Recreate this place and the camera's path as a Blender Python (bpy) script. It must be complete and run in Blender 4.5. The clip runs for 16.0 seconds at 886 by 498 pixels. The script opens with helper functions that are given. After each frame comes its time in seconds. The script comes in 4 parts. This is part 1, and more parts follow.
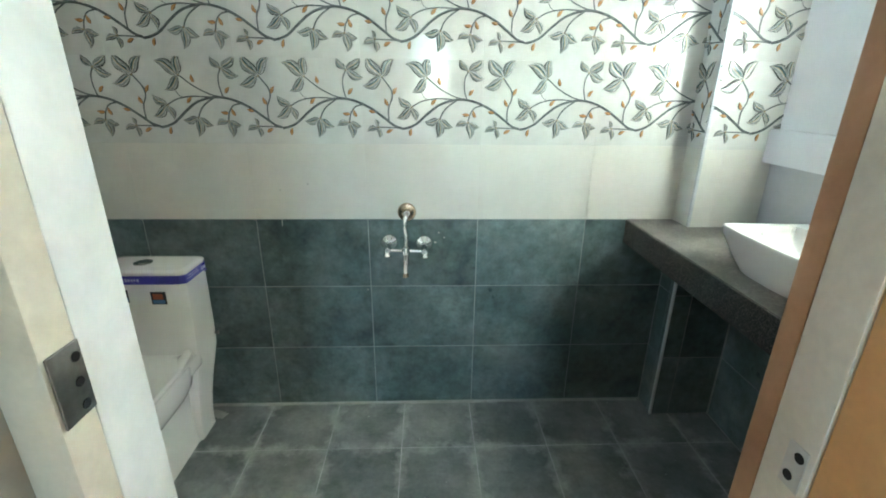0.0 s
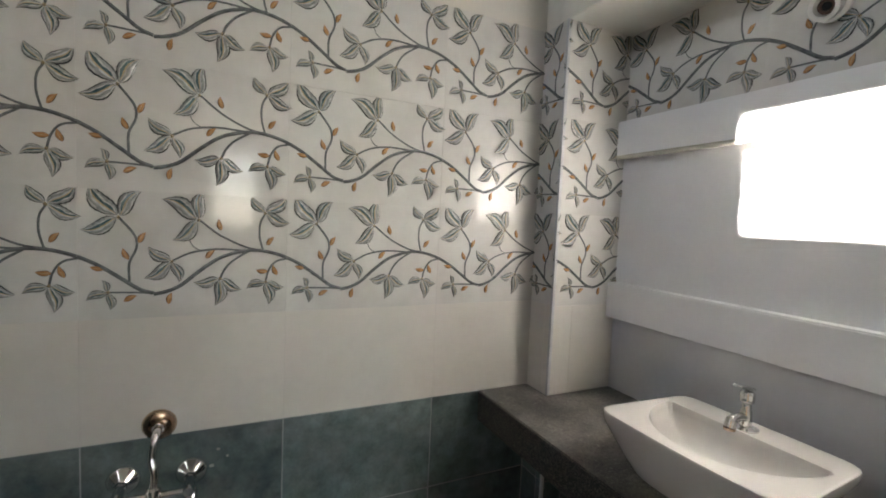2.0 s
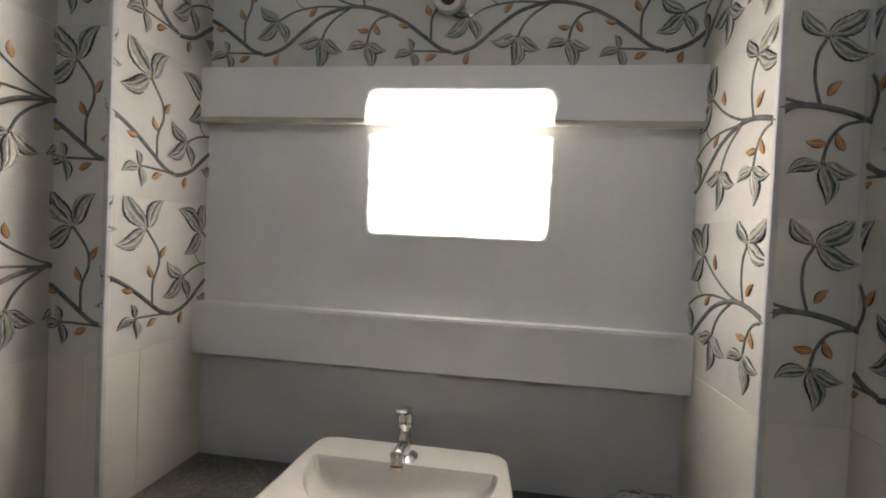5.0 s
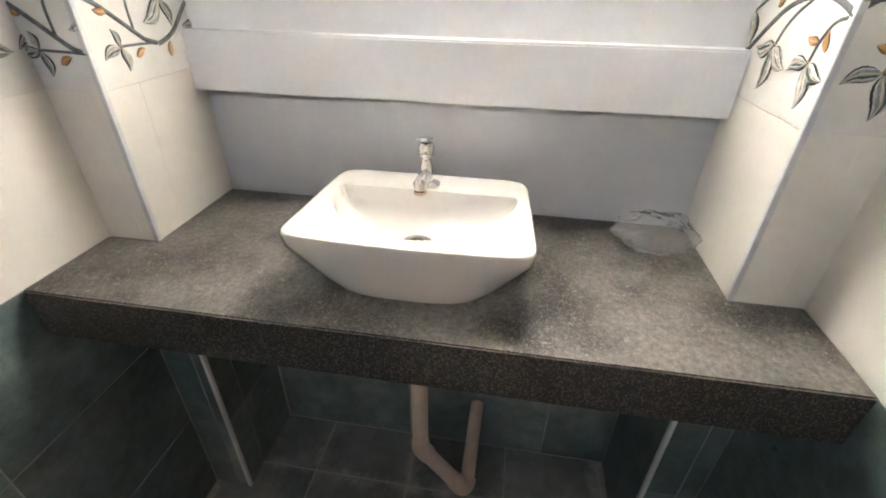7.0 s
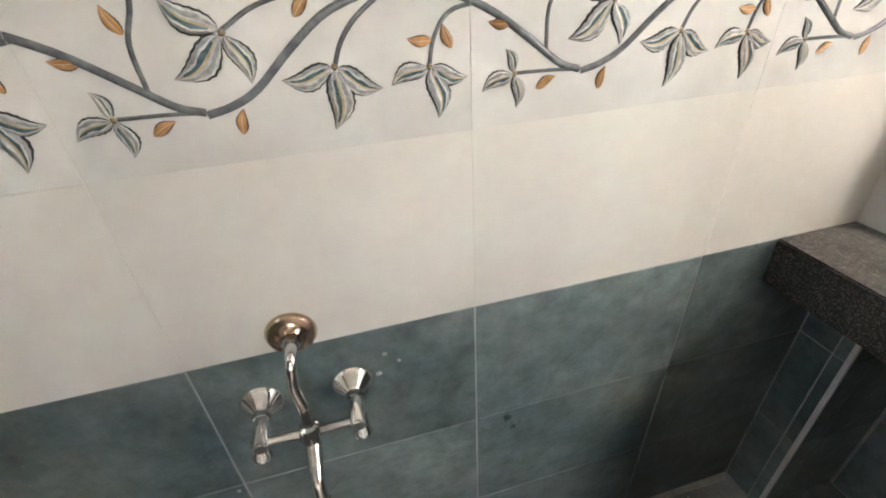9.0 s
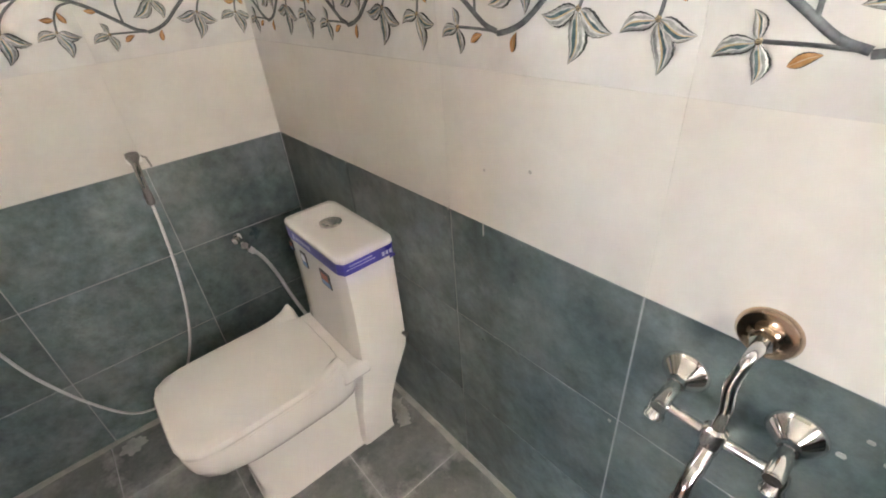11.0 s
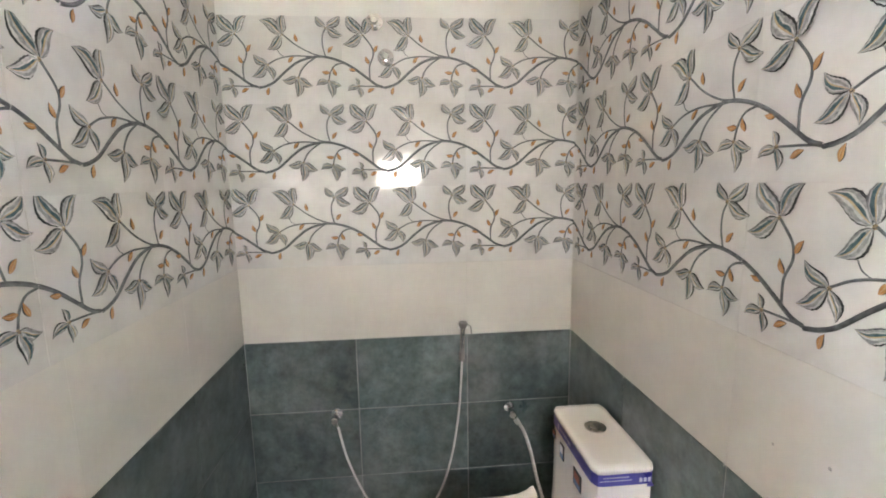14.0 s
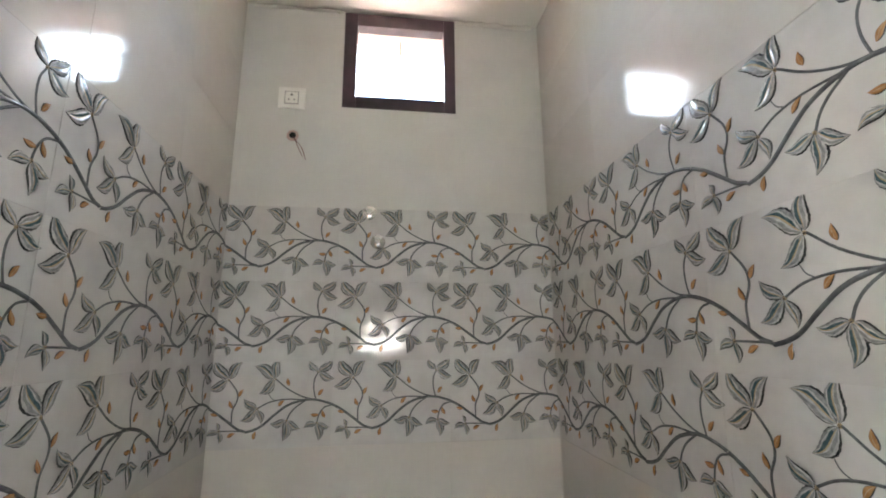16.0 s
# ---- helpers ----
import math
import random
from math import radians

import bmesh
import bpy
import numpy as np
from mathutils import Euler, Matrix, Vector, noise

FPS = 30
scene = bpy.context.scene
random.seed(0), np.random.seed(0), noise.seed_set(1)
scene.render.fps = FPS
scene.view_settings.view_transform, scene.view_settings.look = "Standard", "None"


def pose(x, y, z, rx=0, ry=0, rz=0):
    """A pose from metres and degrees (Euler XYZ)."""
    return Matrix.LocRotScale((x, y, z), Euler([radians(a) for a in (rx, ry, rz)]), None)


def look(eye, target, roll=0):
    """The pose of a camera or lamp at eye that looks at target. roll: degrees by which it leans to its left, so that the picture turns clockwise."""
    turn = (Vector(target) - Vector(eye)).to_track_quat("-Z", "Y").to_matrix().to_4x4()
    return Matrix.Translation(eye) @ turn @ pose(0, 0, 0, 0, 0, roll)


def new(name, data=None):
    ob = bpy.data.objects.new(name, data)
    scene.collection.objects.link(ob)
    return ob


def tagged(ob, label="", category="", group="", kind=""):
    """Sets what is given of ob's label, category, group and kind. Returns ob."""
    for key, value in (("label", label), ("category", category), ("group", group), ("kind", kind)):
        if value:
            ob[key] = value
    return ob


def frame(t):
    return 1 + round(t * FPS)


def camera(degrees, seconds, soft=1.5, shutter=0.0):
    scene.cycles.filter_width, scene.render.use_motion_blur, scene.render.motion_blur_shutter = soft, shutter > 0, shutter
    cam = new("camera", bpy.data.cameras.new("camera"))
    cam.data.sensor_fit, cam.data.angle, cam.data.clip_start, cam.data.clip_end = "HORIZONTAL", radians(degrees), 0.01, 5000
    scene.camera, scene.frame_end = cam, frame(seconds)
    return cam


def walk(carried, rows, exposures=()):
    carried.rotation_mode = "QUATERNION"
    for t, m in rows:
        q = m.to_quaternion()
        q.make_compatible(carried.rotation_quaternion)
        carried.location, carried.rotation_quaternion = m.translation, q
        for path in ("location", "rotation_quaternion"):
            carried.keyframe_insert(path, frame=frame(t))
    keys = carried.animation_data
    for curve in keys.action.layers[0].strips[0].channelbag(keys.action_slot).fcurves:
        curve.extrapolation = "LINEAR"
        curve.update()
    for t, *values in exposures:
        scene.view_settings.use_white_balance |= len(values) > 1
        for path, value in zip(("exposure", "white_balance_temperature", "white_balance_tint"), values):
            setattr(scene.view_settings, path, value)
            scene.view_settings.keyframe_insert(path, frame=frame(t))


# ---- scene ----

# ---- camera and walk ----
cam = camera(90.1, 16.0, 1.9)
PATH = [
    (0, (1.442, -0.391, 1.395), (1.513, 1.491, 0.723), 0.6),
    (0.5, (1.458, -0.258, 1.417), (1.534, 1.724, 1.155), 0.7),
    (1, (1.454, -0.068, 1.468), (1.517, 1.915, 1.214), 0.6),
    (1.5, (1.474, 0.033, 1.467), (1.81, 1.999, 1.309), 1.7),
    (2, (1.527, 0.103, 1.469), (2.374, 1.91, 1.335), 2.5),
    (2.5, (1.592, 0.183, 1.441), (2.929, 1.666, 1.346), 3.1),
    (3, (1.702, 0.332, 1.412), (3.417, 1.359, 1.384), 3.1),
    (5.3, (1.749, 0.531, 1.45), (3.737, 0.715, 1.331), 2.8),
    (5.5, (1.748, 0.533, 1.422), (3.723, 0.706, 1.158), 2.7),
    (6, (1.742, 0.538, 1.378), (3.583, 0.66, 0.608), 2.4),
    (6.5, (1.755, 0.538, 1.367), (3.495, 0.634, 0.386), 2.5),
    (7, (1.777, 0.54, 1.382), (3.457, 0.797, 0.327), 1.0),
    (7.5, (1.753, 0.575, 1.385), (3.293, 1.251, 0.303), -1.1),
    (8, (1.696, 0.638, 1.363), (2.96, 1.729, 0.262), -2.0),
    (8.5, (1.597, 0.759, 1.371), (2.471, 2.179, 0.266), -2.6),
    (9, (1.472, 0.821, 1.384), (1.863, 2.451, 0.301), -3.6),
    (9.5, (1.38, 0.847, 1.38), (1.246, 2.535, 0.317), -4.3),
    (10, (1.346, 0.884, 1.370), (0.745, 2.474, 0.308), -4.5),
    (10.2, (1.356, 0.875, 1.363), (0.576, 2.380, 0.297), -4.6),
    (12.5, (1.487, 0.688, 1.343), (-0.187, 0.963, 0.284), -3.7),
    (13, (1.48, 0.711, 1.336), (-0.225, 0.873, 0.304), -3.0),
    (13.5, (1.515, 0.697, 1.418), (-0.301, 0.846, 0.592), -1.7),
    (13.8, (1.55, 0.684, 1.49), (-0.37, 0.852, 0.959), -1.2),
    (14, (1.569, 0.686, 1.515), (-0.402, 0.853, 1.217), -1.0),
    (14.3, (1.606, 0.667, 1.561), (-0.385, 0.85, 1.609), -1.1),
    (14.5, (1.62, 0.662, 1.577), (-0.352, 0.844, 1.853), -0.8),
    (15, (1.632, 0.656, 1.59), (-0.304, 0.859, 2.049), -0.8),
    (15.5, (1.632, 0.656, 1.587), (-0.288, 0.887, 2.1), -0.7),
    (16, (1.625, 0.667, 1.571), (-0.316, 0.922, 1.983), -0.5),
]

# exposure and white balance along the walk
EXPO = [
    (0.0, 6.4, 5900, -9), (0.5, 6.2, 6200, 7), (1.0, 5.95, 6800, 14), (1.5, 5.6, 6800, 13), (2.0, 5.15, 6800, 13), (3.2, 4.85, 6900, 14),
    (5.3, 4.8, 7100, 13), (5.6, 4.95, 7100, 13), (6.2, 6.05, 6900, 12), (7.0, 6.4, 7000, 13), (8.0, 6.2, 6900, 13), (9.0, 6.3, 6900, 15), (10.2, 6.6, 6900, 16),
    (12.3, 7.2, 6800, 18), (13.2, 7.15, 6800, 18), (14.0, 6.9, 6600, 15), (14.6, 6.4, 6500, 13), (16.0, 5.95, 6500, 13)]
walk(cam, [(t, look(e, a, r)) for t, e, a, r in PATH], EXPO)

# ---- plan (metres) ----
XW, YN, YS = -0.155, 1.360, 0.042      # tiled faces of the west, north and south walls
YSE = 0.012                            # the south wall east of the door
XP, YPN, YPS = 2.466, 1.245, 0.135     # niche piers: west face, inner faces
XE = 2.737                             # back of the niche
ZC, ZH = 3.042, 2.112                  # ceiling, head of the niche
XC, ZT = 2.271, 0.900                  # counter front and top
DX0, DX1, ZD = 1.125, 1.845, 2.030     # clear door opening
TW, TH, TL = 0.450, 0.300, 0.304       # wall tile; pitch of the vine rows
FX, FY, FT = 1.030, 1.065, 0.304       # floor tile joints and pitch

# ---- world, sun, window light ----
SUN_DIR = Vector((2.90, -0.080, -1.156))
world = bpy.data.worlds.new("world")
scene.world = world
world.use_nodes = True
wn = world.node_tree
sky = wn.nodes.new("ShaderNodeTexSky")
sky.sky_type, sky.sun_disc = "NISHITA", False
sky.air_density, sky.dust_density = 1.0, 0.0
sky.sun_elevation, sky.sun_rotation = radians(21.6), radians(271.6)
wn.links.new(sky.outputs[0], wn.nodes["Background"].inputs[0])
wn.nodes["Background"].inputs[1].default_value = 0.05

sun_data = bpy.data.lights.new("sun", "SUN")
sun_data.energy, sun_data.angle, sun_data.color = 5.0, radians(0.5), (1.0, 0.96, 0.90)
sun = new("sun", sun_data)
sun.matrix_world = look((-8, 1, 6), Vector((-8, 1, 6)) + SUN_DIR)


def window_light(name, at, to, sx, sy, power, color):
    d = bpy.data.lights.new(name, "AREA")
    d.shape, d.size, d.size_y, d.energy, d.color = "RECTANGLE", sx, sy, power, color
    ob = new(name, d)
    ob.matrix_world = look(at, to)
    return ob


window_light("sky_light_west", (-0.60, 0.715, 3.14), (0.9, 0.715, 1.6), 0.95, 1.00, 2.3, (0.84, 0.92, 1.0))
window_light("sky_light_hall", (1.50, -3.18, 1.70), (1.50, 0.0, 1.60), 0.50, 0.86, 0.45, (0.86, 0.93, 1.0))


# ---- materials ----
def shader(name):
    m = bpy.data.materials.new(name)
    m.use_nodes = True
    return m, m.node_tree, m.node_tree.nodes["Principled BSDF"]


def node(nt, kind, **values):
    n = nt.nodes.new(kind)
    for k, v in values.items():
        n.inputs[k].default_value = v
    return n


def place(nt, scale, spread=0.0):
    """World position, scaled; spread shifts it for each object."""
    geo = nt.nodes.new("ShaderNodeNewGeometry")
    mul = nt.nodes.new("ShaderNodeVectorMath")
    mul.operation = "SCALE"
    mul.inputs["Scale"].default_value = scale
    nt.links.new(geo.outputs["Position"], mul.inputs[0])
    if not spread:
        return mul.outputs[0]
    info = nt.nodes.new("ShaderNodeObjectInfo")
    add = nt.nodes.new("ShaderNodeVectorMath")
    add.operation = "MULTIPLY_ADD"
    nt.links.new(info.outputs["Random"], add.inputs[0])
    add.inputs[1].default_value = (spread, spread * 0.7, spread * 1.3)
    nt.links.new(mul.outputs[0], add.inputs[2])
    return add.outputs[0]


def noise_tex(nt, scale, detail=5.0, rough=0.6, spread=0.0):
    n = node(nt, "ShaderNodeTexNoise", Scale=1.0, Detail=detail, Roughness=rough)
    nt.links.new(place(nt, scale, spread), n.inputs["Vector"])
    return n.outputs["Fac"]


def ramp(nt, fac, stops):
    r = nt.nodes.new("ShaderNodeValToRGB")
    e = r.color_ramp.elements
    e[0].position, e[0].color = stops[0][0], (*stops[0][1], 1)
    e[1].position, e[1].color = stops[-1][0], (*stops[-1][1], 1)
    for p, c in stops[1:-1]:
        e.new(p).color = (*c, 1)
    nt.links.new(fac, r.inputs[0])
    return r.outputs[0]


def blend(nt, fac, a, b, how="MIX"):
    m = nt.nodes.new("ShaderNodeMix")
    m.data_type, m.blend_type = "RGBA", how
    for s, v in ((m.inputs[0], fac), (m.inputs[6], a), (m.inputs[7], b)):
        if isinstance(v, (int, float)):
            s.default_value = v
        elif isinstance(v, tuple):
            s.default_value = (*v, 1)
        else:
            nt.links.new(v, s)
    return m.outputs[2]


def grey(v):
    return (v, v, v)


def relief(nt, p, height, strength, distance):
    b = node(nt, "ShaderNodeBump", Strength=strength, Distance=distance)
    nt.links.new(height, b.inputs["Height"])
    nt.links.new(b.outputs[0], p.inputs["Normal"])


def surface(name, dark, light, scale, roughness, bump=0.15, fine=60.0, metal=0.0, spread=0.0, rough_var=0.12, coat=0.0, grain=0.6):
    """Two-scale mottled surface with uneven gloss and fine relief."""
    m, nt, p = shader(name)
    big, small = noise_tex(nt, scale, 5, 0.6, spread), noise_tex(nt, fine, 4, 0.6, spread)
    a = ramp(nt, big, [(0.30, dark), (0.70, light)])
    b = ramp(nt, small, [(0.25, grey(0.82)), (0.75, grey(1.0))])
    nt.links.new(blend(nt, grain, a, b, "MULTIPLY"), p.inputs["Base Color"])
    r = ramp(nt, big, [(0.3, grey(roughness)), (0.75, grey(min(1.0, roughness + rough_var)))])
    nt.links.new(r, p.inputs["Roughness"])
    p.inputs["Metallic"].default_value = metal
    p.inputs["Coat Weight"].default_value = coat
    if bump:
        relief(nt, p, small, bump, 0.002)
    return m


def slate_tile(name, dust):
    """Dark blue-green slate-look ceramic, clouded, with pale cement haze."""
    m, nt, p = shader(name)
    cloud = noise_tex(nt, 4.5, 5, 0.55, 9.0)
    mid = noise_tex(nt, 22.0, 6, 0.7, 9.0)
    spots = noise_tex(nt, 75.0, 3, 0.6, 4.0)
    a = ramp(nt, cloud, [(0.28, (0.050, 0.078, 0.080)), (0.50, (0.100, 0.142, 0.142)), (0.74, (0.190, 0.242, 0.236))])
    b = ramp(nt, mid, [(0.30, grey(0.45)), (0.70, grey(1.38))])
    col = blend(nt, 0.8, a, b, "MULTIPLY")
    info = nt.nodes.new("ShaderNodeObjectInfo")
    col = blend(nt, 1.0, col, ramp(nt, info.outputs["Random"], [(0.0, grey(0.80)), (1.0, grey(1.18))]), "MULTIPLY")
    haze = noise_tex(nt, 3.3, 9, 0.72)
    lim = ramp(nt, haze, [(0.47, grey(0.0)), (0.70, grey(dust))])
    col = blend(nt, lim, col, (0.36, 0.37, 0.35))
    fleck = ramp(nt, spots, [(0.74, grey(0.0)), (0.80, grey(0.55))])
    col = blend(nt, fleck, col, (0.42, 0.43, 0.40))
    nt.links.new(col, p.inputs["Base Color"])
    nt.links.new(ramp(nt, haze, [(0.35, grey(0.27)), (0.70, grey(0.50))]), p.inputs["Roughness"])
    relief(nt, p, mid, 0.18, 0.003)
    return m


def floor_slate(name):
    """Floor tile: slate under a smeared film of grey cement dust, with grout residue along the tile's edges."""
    m, nt, p = shader(name)
    cloud = noise_tex(nt, 8.0, 8, 0.7, 5.0)
    wipe = noise_tex(nt, 3.6, 7, 0.68, 2.5)
    fine = noise_tex(nt, 60.0, 4, 0.7)
    a = ramp(nt, cloud, [(0.30, (0.050, 0.062, 0.063)), (0.72, (0.135, 0.152, 0.146))])
    film = ramp(nt, wipe, [(0.36, grey(0.06)), (0.50, grey(0.34)), (0.66, grey(0.70))])
    col = blend(nt, film, a, (0.38, 0.385, 0.365))
    tc, sep = nt.nodes.new("ShaderNodeTexCoord"), nt.nodes.new("ShaderNodeSeparateXYZ")
    nt.links.new(tc.outputs["Object"], sep.inputs[0])

    def math_node(op, x, y):
        n = nt.nodes.new("ShaderNodeMath")
        n.operation = op
        for s, v in zip(n.inputs, (x, y)):
            if isinstance(v, (int, float)):
                s.default_value = v
            else:
                nt.links.new(v, s)
        return n.outputs[0]

    edge = None
    for axis in ("X", "Y"):
        d = math_node("MINIMUM", sep.outputs[axis], math_node("SUBTRACT", FT, sep.outputs[axis]))
        edge = d if edge is None else math_node("MINIMUM", edge, d)
    uneven = math_node("MULTIPLY", math_node("SUBTRACT", noise_tex(nt, 9.0, 7, 0.7), 0.38), 0.27)
    rest = math_node("MULTIPLY_ADD", math_node("SUBTRACT", uneven, edge), 13.0)
    rest.node.inputs[2].default_value = 0.0
    residue = ramp(nt, rest, [(0.0, grey(0.0)), (0.72, grey(0.70))])
    col = blend(nt, residue, col, (0.44, 0.445, 0.42))
    col = blend(nt, 0.5, col, ramp(nt, fine, [(0.3, grey(0.72)), (0.7, grey(1.1))]), "MULTIPLY")
    chips = ramp(nt, noise_tex(nt, 48.0, 2, 0.5), [(0.735, grey(0.0)), (0.76, grey(0.8))])
    col = blend(nt, chips, col, (0.55, 0.55, 0.52))
    nt.links.new(col, p.inputs["Base Color"])
    nt.links.new(ramp(nt, wipe, [(0.35, grey(0.28)), (0.65, grey(0.65))]), p.inputs["Roughness"])
    relief(nt, p, fine, 0.25, 0.002)
    return m


def granite_mat(name):
    """Black-brown granite, dusty on top, with pale and rusty crystals."""
    m, nt, p = shader(name)
    v = nt.nodes.new("ShaderNodeTexVoronoi")
    v.inputs["Scale"].default_value = 1.0
    nt.links.new(place(nt, 420.0), v.inputs["Vector"])
    sep = nt.nodes.new("ShaderNodeSeparateColor")
    nt.links.new(v.outputs["Color"], sep.inputs[0])
    grain = ramp(nt, sep.outputs[0], [(0.0, (0.010, 0.010, 0.010)), (0.45, (0.028, 0.025, 0.023)), (0.75, (0.058, 0.050, 0.045)), (0.93, (0.15, 0.13, 0.11))])
    dusty = noise_tex(nt, 5.5, 6, 0.60)
    geo = nt.nodes.new("ShaderNodeNewGeometry")
    up = nt.nodes.new("ShaderNodeSeparateXYZ")
    nt.links.new(geo.outputs["True Normal"], up.inputs[0])
    film = ramp(nt, dusty, [(0.37, grey(0.04)), (0.45, grey(0.28)), (0.52, grey(0.60)), (0.62, grey(0.92))])
    lay = nt.nodes.new("ShaderNodeMath")
    lay.operation, lay.use_clamp = "MULTIPLY", True
    nt.links.new(film, lay.inputs[0])
    nt.links.new(up.outputs["Z"], lay.inputs[1])
    dust_col = ramp(nt, noise_tex(nt, 90.0, 6, 0.75), [(0.3, (0.085, 0.079, 0.071)), (0.7, (0.31, 0.29, 0.264))])
    col = blend(nt, lay.outputs[0], grain, dust_col)
    crumbs = ramp(nt, noise_tex(nt, 95.0, 4, 0.65), [(0.60, grey(0.0)), (0.70, grey(0.6))])
    spot = nt.nodes.new("ShaderNodeMath")
    spot.operation, spot.use_clamp = "MULTIPLY", True
    nt.links.new(crumbs, spot.inputs[0])
    nt.links.new(up.outputs["Z"], spot.inputs[1])
    col = blend(nt, spot.outputs[0], col, (0.34, 0.325, 0.30))
    nt.links.new(col, p.inputs["Base Color"])
    nt.links.new(ramp(nt, dusty, [(0.3, grey(0.28)), (0.7, grey(0.60))]), p.inputs["Roughness"])
    relief(nt, p, sep.outputs[0], 0.03, 0.001)
    return m


def plain(name, color, roughness, metal=0.0, transmission=0.0, ior=1.45):
    m, nt, p = shader(name)
    p.inputs["Base Color"].default_value = (*color, 1)
    p.inputs["Roughness"].default_value, p.inputs["Metallic"].default_value = roughness, metal
    p.inputs["Transmission Weight"].default_value, p.inputs["IOR"].default_value = transmission, ior
    return m


def clear_film(name):
    """Thin clear plastic: mostly see-through, glossy on its folds."""
    m, nt, p = shader(name)
    t = nt.nodes.new("ShaderNodeBsdfTransparent")
    g = nt.nodes.new("ShaderNodeBsdfGlossy")
    g.inputs["Roughness"].default_value = 0.08
    d = nt.nodes.new("ShaderNodeBsdfDiffuse")
    d.inputs["Color"].default_value = (0.85, 0.86, 0.85, 1)
    fr = nt.nodes.new("ShaderNodeFresnel")
    fr.inputs["IOR"].default_value = 1.12
    m1, m2 = nt.nodes.new("ShaderNodeMixShader"), nt.nodes.new("ShaderNodeMixShader")
    m1.inputs[0].default_value = 0.13
    nt.links.new(t.outputs[0], m1.inputs[1])
    nt.links.new(d.outputs[0], m1.inputs[2])
    nt.links.new(fr.outputs[0], m2.inputs[0])
    nt.links.new(m1.outputs[0], m2.inputs[1])
    nt.links.new(g.outputs[0], m2.inputs[2])
    nt.links.new(m2.outputs[0], nt.nodes["Material Output"].inputs[0])
    return m


def thin_glass(name):
    """Window glass: clear straight through, with a sharp reflection on its faces."""
    m, nt, p = shader(name)
    t = nt.nodes.new("ShaderNodeBsdfTransparent")
    t.inputs["Color"].default_value = (0.96, 0.98, 0.97, 1)
    g = nt.nodes.new("ShaderNodeBsdfGlossy")
    g.inputs["Roughness"].default_value = 0.02
    mix = nt.nodes.new("ShaderNodeMixShader")
    mix.inputs[0].default_value = 0.05
    nt.links.new(t.outputs[0], mix.inputs[1])
    nt.links.new(g.outputs[0], mix.inputs[2])
    nt.links.new(mix.outputs[0], nt.nodes["Material Output"].inputs[0])
    return m


M_SLATE = slate_tile("slate_tile", 0.36)
M_FLOOR = floor_slate("floor_slate")
M_GROUT = surface("pale_grout", (0.26, 0.27, 0.275), (0.48, 0.49, 0.48), 9, 0.85, 0.3)
M_FGROUT = surface("floor_grout", (0.30, 0.305, 0.30), (0.55, 0.55, 0.53), 7, 0.9, 0.4)
M_CREAM = surface("cream_gloss_tile", (0.60, 0.575, 0.525), (0.67, 0.645, 0.595), 2.6, 0.06, 0.02, 40, spread=3.0, rough_var=0.10, grain=0.2)
M_LEAFBASE = surface("grey_cream_gloss_tile", (0.53, 0.52, 0.495), (0.65, 0.64, 0.61), 6.0, 0.05, 0.02, 45, spread=3.0, rough_var=0.08, grain=0.2)
for gloss_tile in (M_CREAM, M_LEAFBASE):
    gloss_tile.node_tree.nodes["Principled BSDF"].inputs["Specular IOR Level"].default_value = 0.24
M_JOINT = surface("cream_joint", (0.50, 0.48, 0.44), (0.62, 0.595, 0.55), 12, 0.8, 0.2)
M_STEM = surface("vine_grey_glaze", (0.085, 0.092, 0.099), (0.19, 0.20, 0.205), 60, 0.08, 0.08, 300, rough_var=0.04)
M_LEAFRIM = surface("leaf_rim_glaze", (0.022, 0.027, 0.029), (0.062, 0.067, 0.065), 90, 0.10, 0.08, 400, rough_var=0.04)
M_LEAFTEAL = surface("leaf_teal_glaze", (0.034, 0.078, 0.092), (0.115, 0.165, 0.174), 110, 0.10, 0.08, 400, rough_var=0.04)
M_LEAFGREY = surface("leaf_grey_glaze", (0.17, 0.185, 0.185), (0.38, 0.38, 0.365), 120, 0.10, 0.08, 400, rough_var=0.04)
M_LEAFPALE = surface("leaf_pale_glaze", (0.34, 0.345, 0.335), (0.64, 0.625, 0.59), 80, 0.10, 0.08, 400, rough_var=0.04)
M_VEIN = surface("leaf_vein_ochre", (0.36, 0.27, 0.16), (0.55, 0.45, 0.30), 90, 0.10, 0.08, 400, rough_var=0.04)
M_BUD = surface("bud_orange_glaze", (0.36, 0.17, 0.06), (0.55, 0.31, 0.14), 70, 0.10, 0.08, 400, rough_var=0.04)
M_BUDPALE = surface("bud_pale_glaze", (0.50, 0.33, 0.20), (0.64, 0.48, 0.33), 70, 0.10, 0.08, 400, rough_var=0.04)
M_BEADGREY = surface("pale_grey_pvc", (0.42, 0.43, 0.45), (0.52, 0.53, 0.55), 20, 0.35, 0.05, 120, grain=0.2)
M_PAINT = surface("white_wall_paint", (0.75, 0.755, 0.765), (0.81, 0.815, 0.82), 3.5, 0.42, 0.12, 90, grain=0.2)
M_GREYGLOSS = surface("pale_grey_gloss_tile", (0.48, 0.485, 0.50), (0.54, 0.545, 0.555), 3.0, 0.12, 0.03, 60, grain=0.2, rough_var=0.04)
M_UPPER = surface("cream_wall_paint", (0.60, 0.59, 0.55), (0.68, 0.67, 0.625), 2.2, 0.38, 0.12, 70, grain=0.2)
